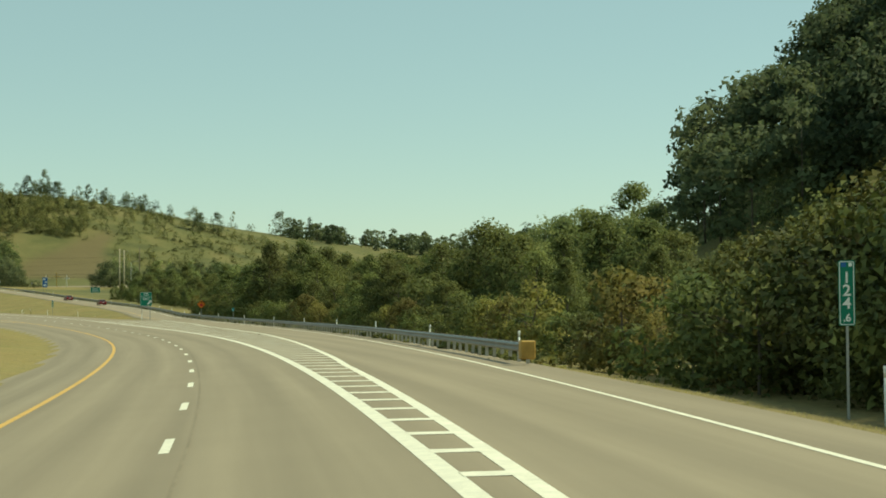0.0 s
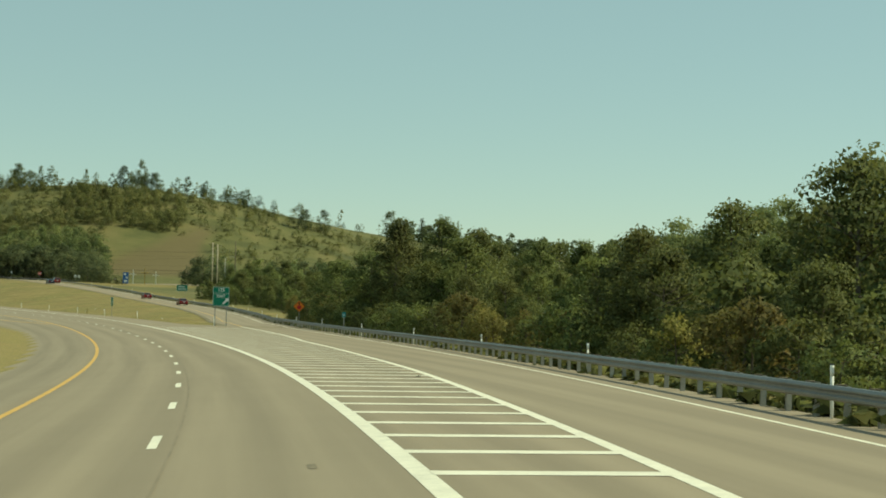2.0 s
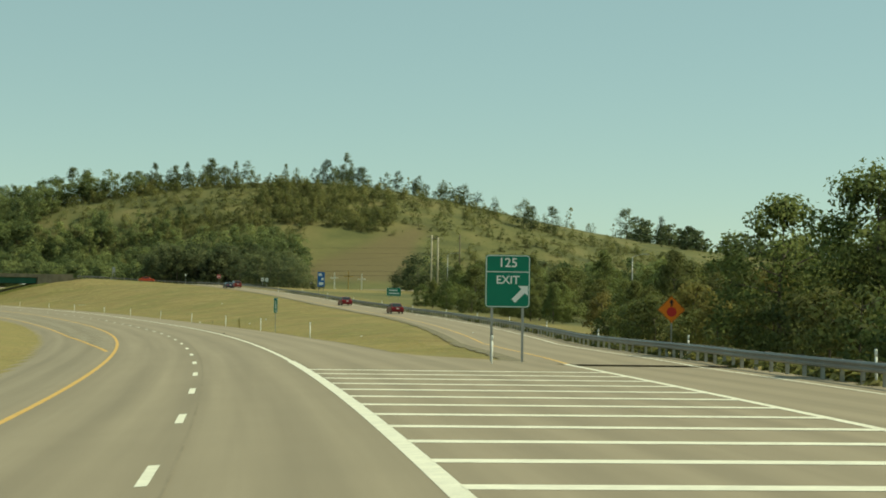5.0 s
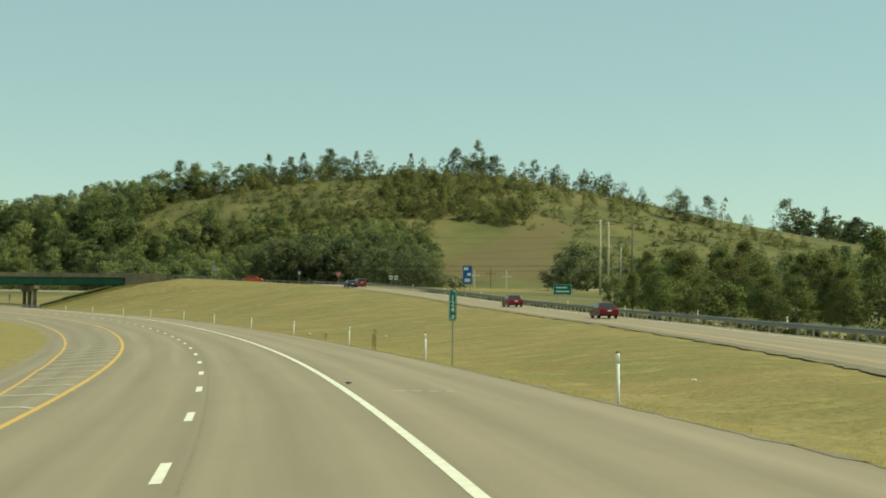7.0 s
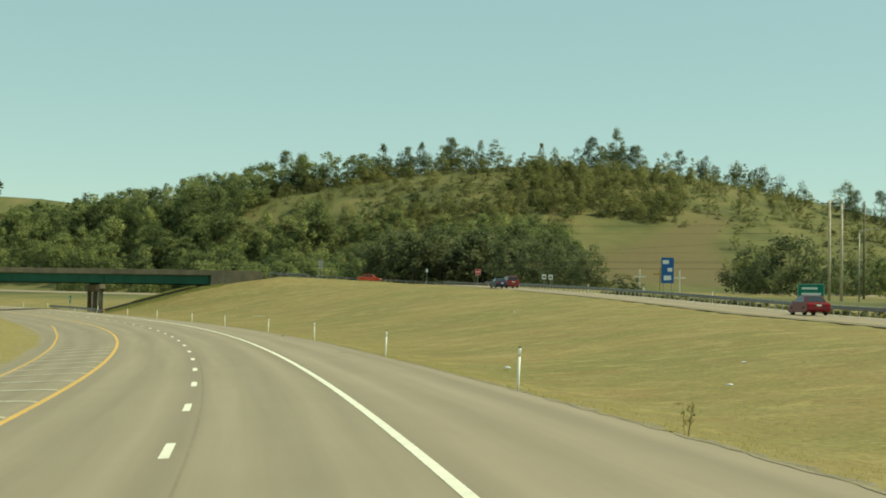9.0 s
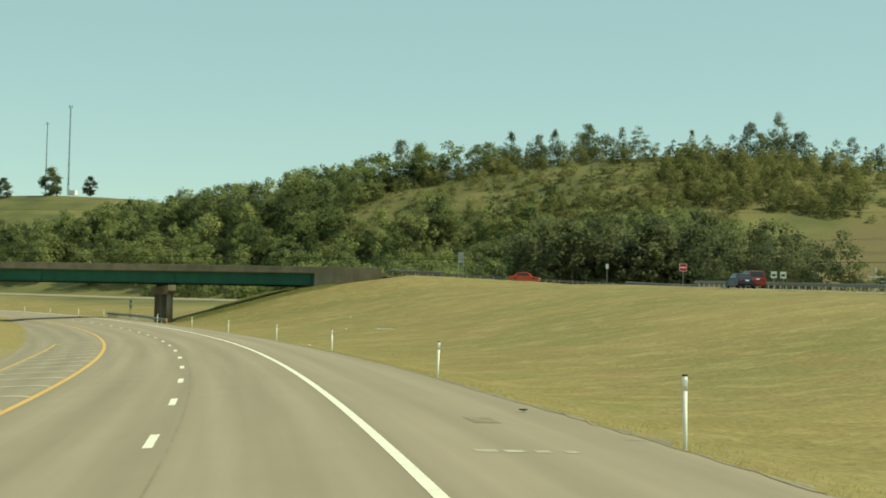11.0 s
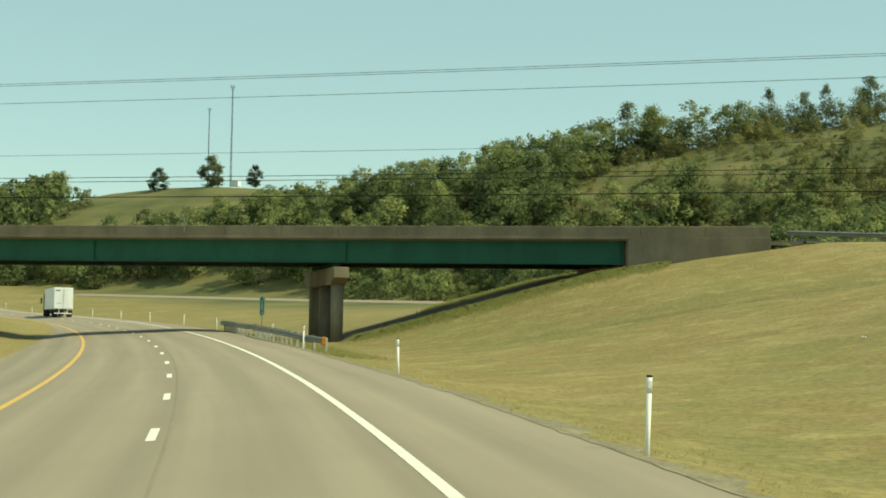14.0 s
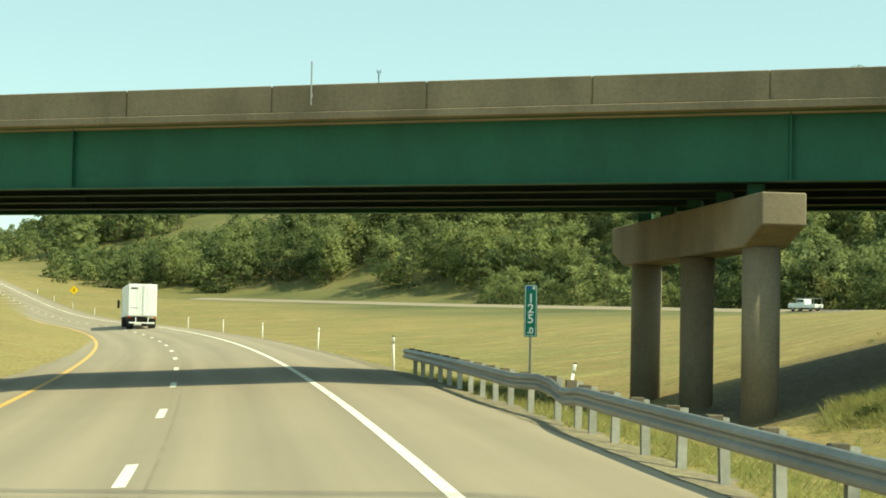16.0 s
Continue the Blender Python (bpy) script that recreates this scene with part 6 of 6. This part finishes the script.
def shoulder_spots(n):
    """Places on the western shoulder of the mast hill, the tallest trees to the east."""
    out = []
    for _ in range(n):
        d, a = rng.uniform(690, 830), radians(rng.uniform(36.3, 43.0))
        tall = rng.uniform(12.5, 18) if a < radians(41) else rng.uniform(5, 10)
        out.append((-143 - d * math.sin(a), 534 + d * math.cos(a), tall, rng.uniform(0.9, 1.3)))
    return out


wood("shoulder_wood", "rounded trees on the hill's western shoulder", shoulder_spots(150), LEAF_WOOD, 300, 0.6)
wood("west_hill_wood", "leafy wood over the far western hill", scatter(170, -760, -600, 1095, 1200, 7, 11), LEAF_WOOD, 300, 0.55)
wood("mast_hill_wood", "woods below the grassy mast hill", scatter(70, -470, -380, 1000, 1060, 6, 8.5) + scatter(50, -445, -385, 1075, 1115, 12, 17.5), LEAF_WOOD, 260, 0.65)

def weed_spots(n, place, h0, h1):
    return [(*place()[:2], rng.uniform(h0, h1), rng.uniform(1.2, 2.2)) for _ in range(n)]


def behind_rail():
    s = rng.uniform(58, 560)
    x, y, _ = ramp_rail_pt(s)
    x2, y2, _ = ramp_rail_pt(s + 1)
    d, k = math.hypot(x2 - x, y2 - y), rng.uniform(0.35, 1.6)
    return x + (y2 - y) / d * k, y - (x2 - x) / d * k


wood("rail_weeds", "unmown weeds standing behind the guardrail", weed_spots(1300, behind_rail, 0.35, 0.95), LEAF_SCRUB, 34, 2.2, low=0.0, trunk=False, clumps=9)
wood("bank_weeds", "green weeds along the crossing road's edge", weed_spots(240, lambda: cross_pt(rng.uniform(10, 70), rng.uniform(5.0, 6.4)), 0.25, 0.6), LEAF_WOOD, 40, 2.2, low=0.0, trunk=False, clumps=9)

wood("slope_weeds", "low weeds on the slope along the bridge's shadow", weed_spots(520, lambda: cross_pt(rng.uniform(-20, 8), rng.uniform(-9.5, -4.6)), 0.15, 0.36) + weed_spots(420, lambda: cross_pt(rng.uniform(-19, 3), rng.uniform(5.0, 8.2)), 0.2, 0.62) + weed_spots(260, lambda: cross_pt(rng.uniform(-17, -1), rng.uniform(-5.5, 5.0)), 0.12, 0.35), LEAF_SCRUB, 40, 2.0, low=0.0, trunk=False, clumps=9)

STALK = material("dry stalk", (0.42, 0.33, 0.15), 0.9, vary=0.2, scale=3, fine=12, bump=0, second=(0.26, 0.22, 0.09), translucent=0.4)


def tall_weed(s, u, h):
    """A spindly dry weed: a few bare stems with small leaf sprays towards the top."""
    x, y, _ = on_road(s, u)
    root = tagged(new("tall_weed"), "spindly dry brown weed standing in the verge grass", "weed", "tall weeds")
    root.location = at_world(x, y)
    bm = bmesh.new()
    tips = []
    for _ in range(4):
        a, k = rng.uniform(0, 6.28), rng.uniform(0.75, 1.0)
        tip = Vector((math.cos(a) * 0.14, math.sin(a) * 0.14, h * k))
        tube(bm, (math.cos(a) * 0.03, math.sin(a) * 0.03, -0.1), tip, 0.008, 0.004, 5)
        tips.append(tip)
    part("stem", bm, STALK, root)
    nr = np.random.RandomState(int(s))
    pts = np.concatenate([np.array(tp)[None] * nr.uniform(0.3, 1.0, 15)[:, None] + nr.normal(0, 0.03, (15, 3)) for tp in tips])
    d = nr.normal(0, 0.04, (len(pts), 2, 3))
    part_me = leaf_mesh("foliage", np.stack([pts, pts + d[:, 0], pts + d[:, 1]], 1).reshape(-1, 3), STALK)
    o = new("foliage", part_me)
    o.parent = root


for s, u, h in ((366, 8.1, 1.35), (366.6, 8.4, 1.1), (388, 8.0, 0.7)):
    tall_weed(s, u, h)

# ---- grass tufts on the verges ----
def tufts(n, spots, h0, h1, mat, name, label):
    nr = np.random.RandomState(4)
    p = np.array(spots)
    z = ground_height(p[:, 0], p[:, 1])
    k = np.repeat(np.arange(len(p)), 4)
    a = nr.uniform(0, 6.28, len(k))
    h = nr.uniform(h0, h1, len(k))
    w = h * 0.05 + 0.004
    c, s = np.cos(a), np.sin(a)
    base = np.stack([p[k, 0] + nr.normal(0, 0.07, len(k)), p[k, 1] + nr.normal(0, 0.07, len(k)), z[k] - 0.01], -1)
    side = np.stack([-s * w, c * w, 0 * w], -1)
    lean = np.stack([c * h * 1.3, s * h * 1.3, h], -1)
    v = np.stack([base - side, base + side, base + lean], 1).reshape(-1, 3)
    ob = new(name, leaf_mesh(name, v, mat))
    return tagged(ob, label, "grass", kind="stuff")


GRASS_BLADE = material("dry grass blades", (0.44, 0.37, 0.15), 0.9, vary=0.25, scale=0.3, fine=4, bump=0, second=(0.33, 0.30, 0.11), translucent=0.5)
sp = []
for _ in range(26000):
    s = rng.uniform(285, 740)
    u = float(lerp(s, *RIGHT_EDGE)) + 0.15 + abs(rng.gauss(0, 4.0)) + (0.9 if s > 640 else 0)
    x, y, _z0 = on_road(s, u)
    sp.append((x, y))
for _ in range(2500):
    s = rng.uniform(20, 262)
    x, y, _z0 = on_road(s, float(lerp(s, *RAMP_R)) + 2.1 + abs(rng.gauss(0, 1.3)))
    sp.append((x, y))
for _ in range(3000):
    s = rng.uniform(60, 760)
    x, y, _z0 = on_road(s, float(lerp(s, *LEFT_EDGE)) - 0.3 - abs(rng.gauss(0, 3)))
    sp.append((x, y))
tufts(3, sp, 0.03, 0.10, GRASS_BLADE, "verge_grass", "dry tufted verge grass")
RANK = material("rank green grass blades", (0.23, 0.255, 0.08), 0.9, vary=0.3, scale=0.5, fine=4, bump=0, second=(0.33, 0.30, 0.12), translucent=0.5)
sp = []
for _ in range(15000):
    x, y, _z0 = cross_pt(rng.uniform(-20, 3), 5.3 + abs(rng.gauss(0, 2.2)))
    sp.append((x, y))
for _ in range(3500):
    s = rng.uniform(640, 700)
    x, y, _z0 = on_road(s, rng.uniform(6.3, 9.6))
    sp.append((x, y))
for _ in range(9000):
    x, y, _z0 = cross_pt(rng.uniform(-18, 9), rng.uniform(-11, -4.6))
    sp.append((x, y))
tufts(3, sp, 0.08, 0.30, RANK, "bank_grass", "tall rank grass on the bank beside the bridge pier")
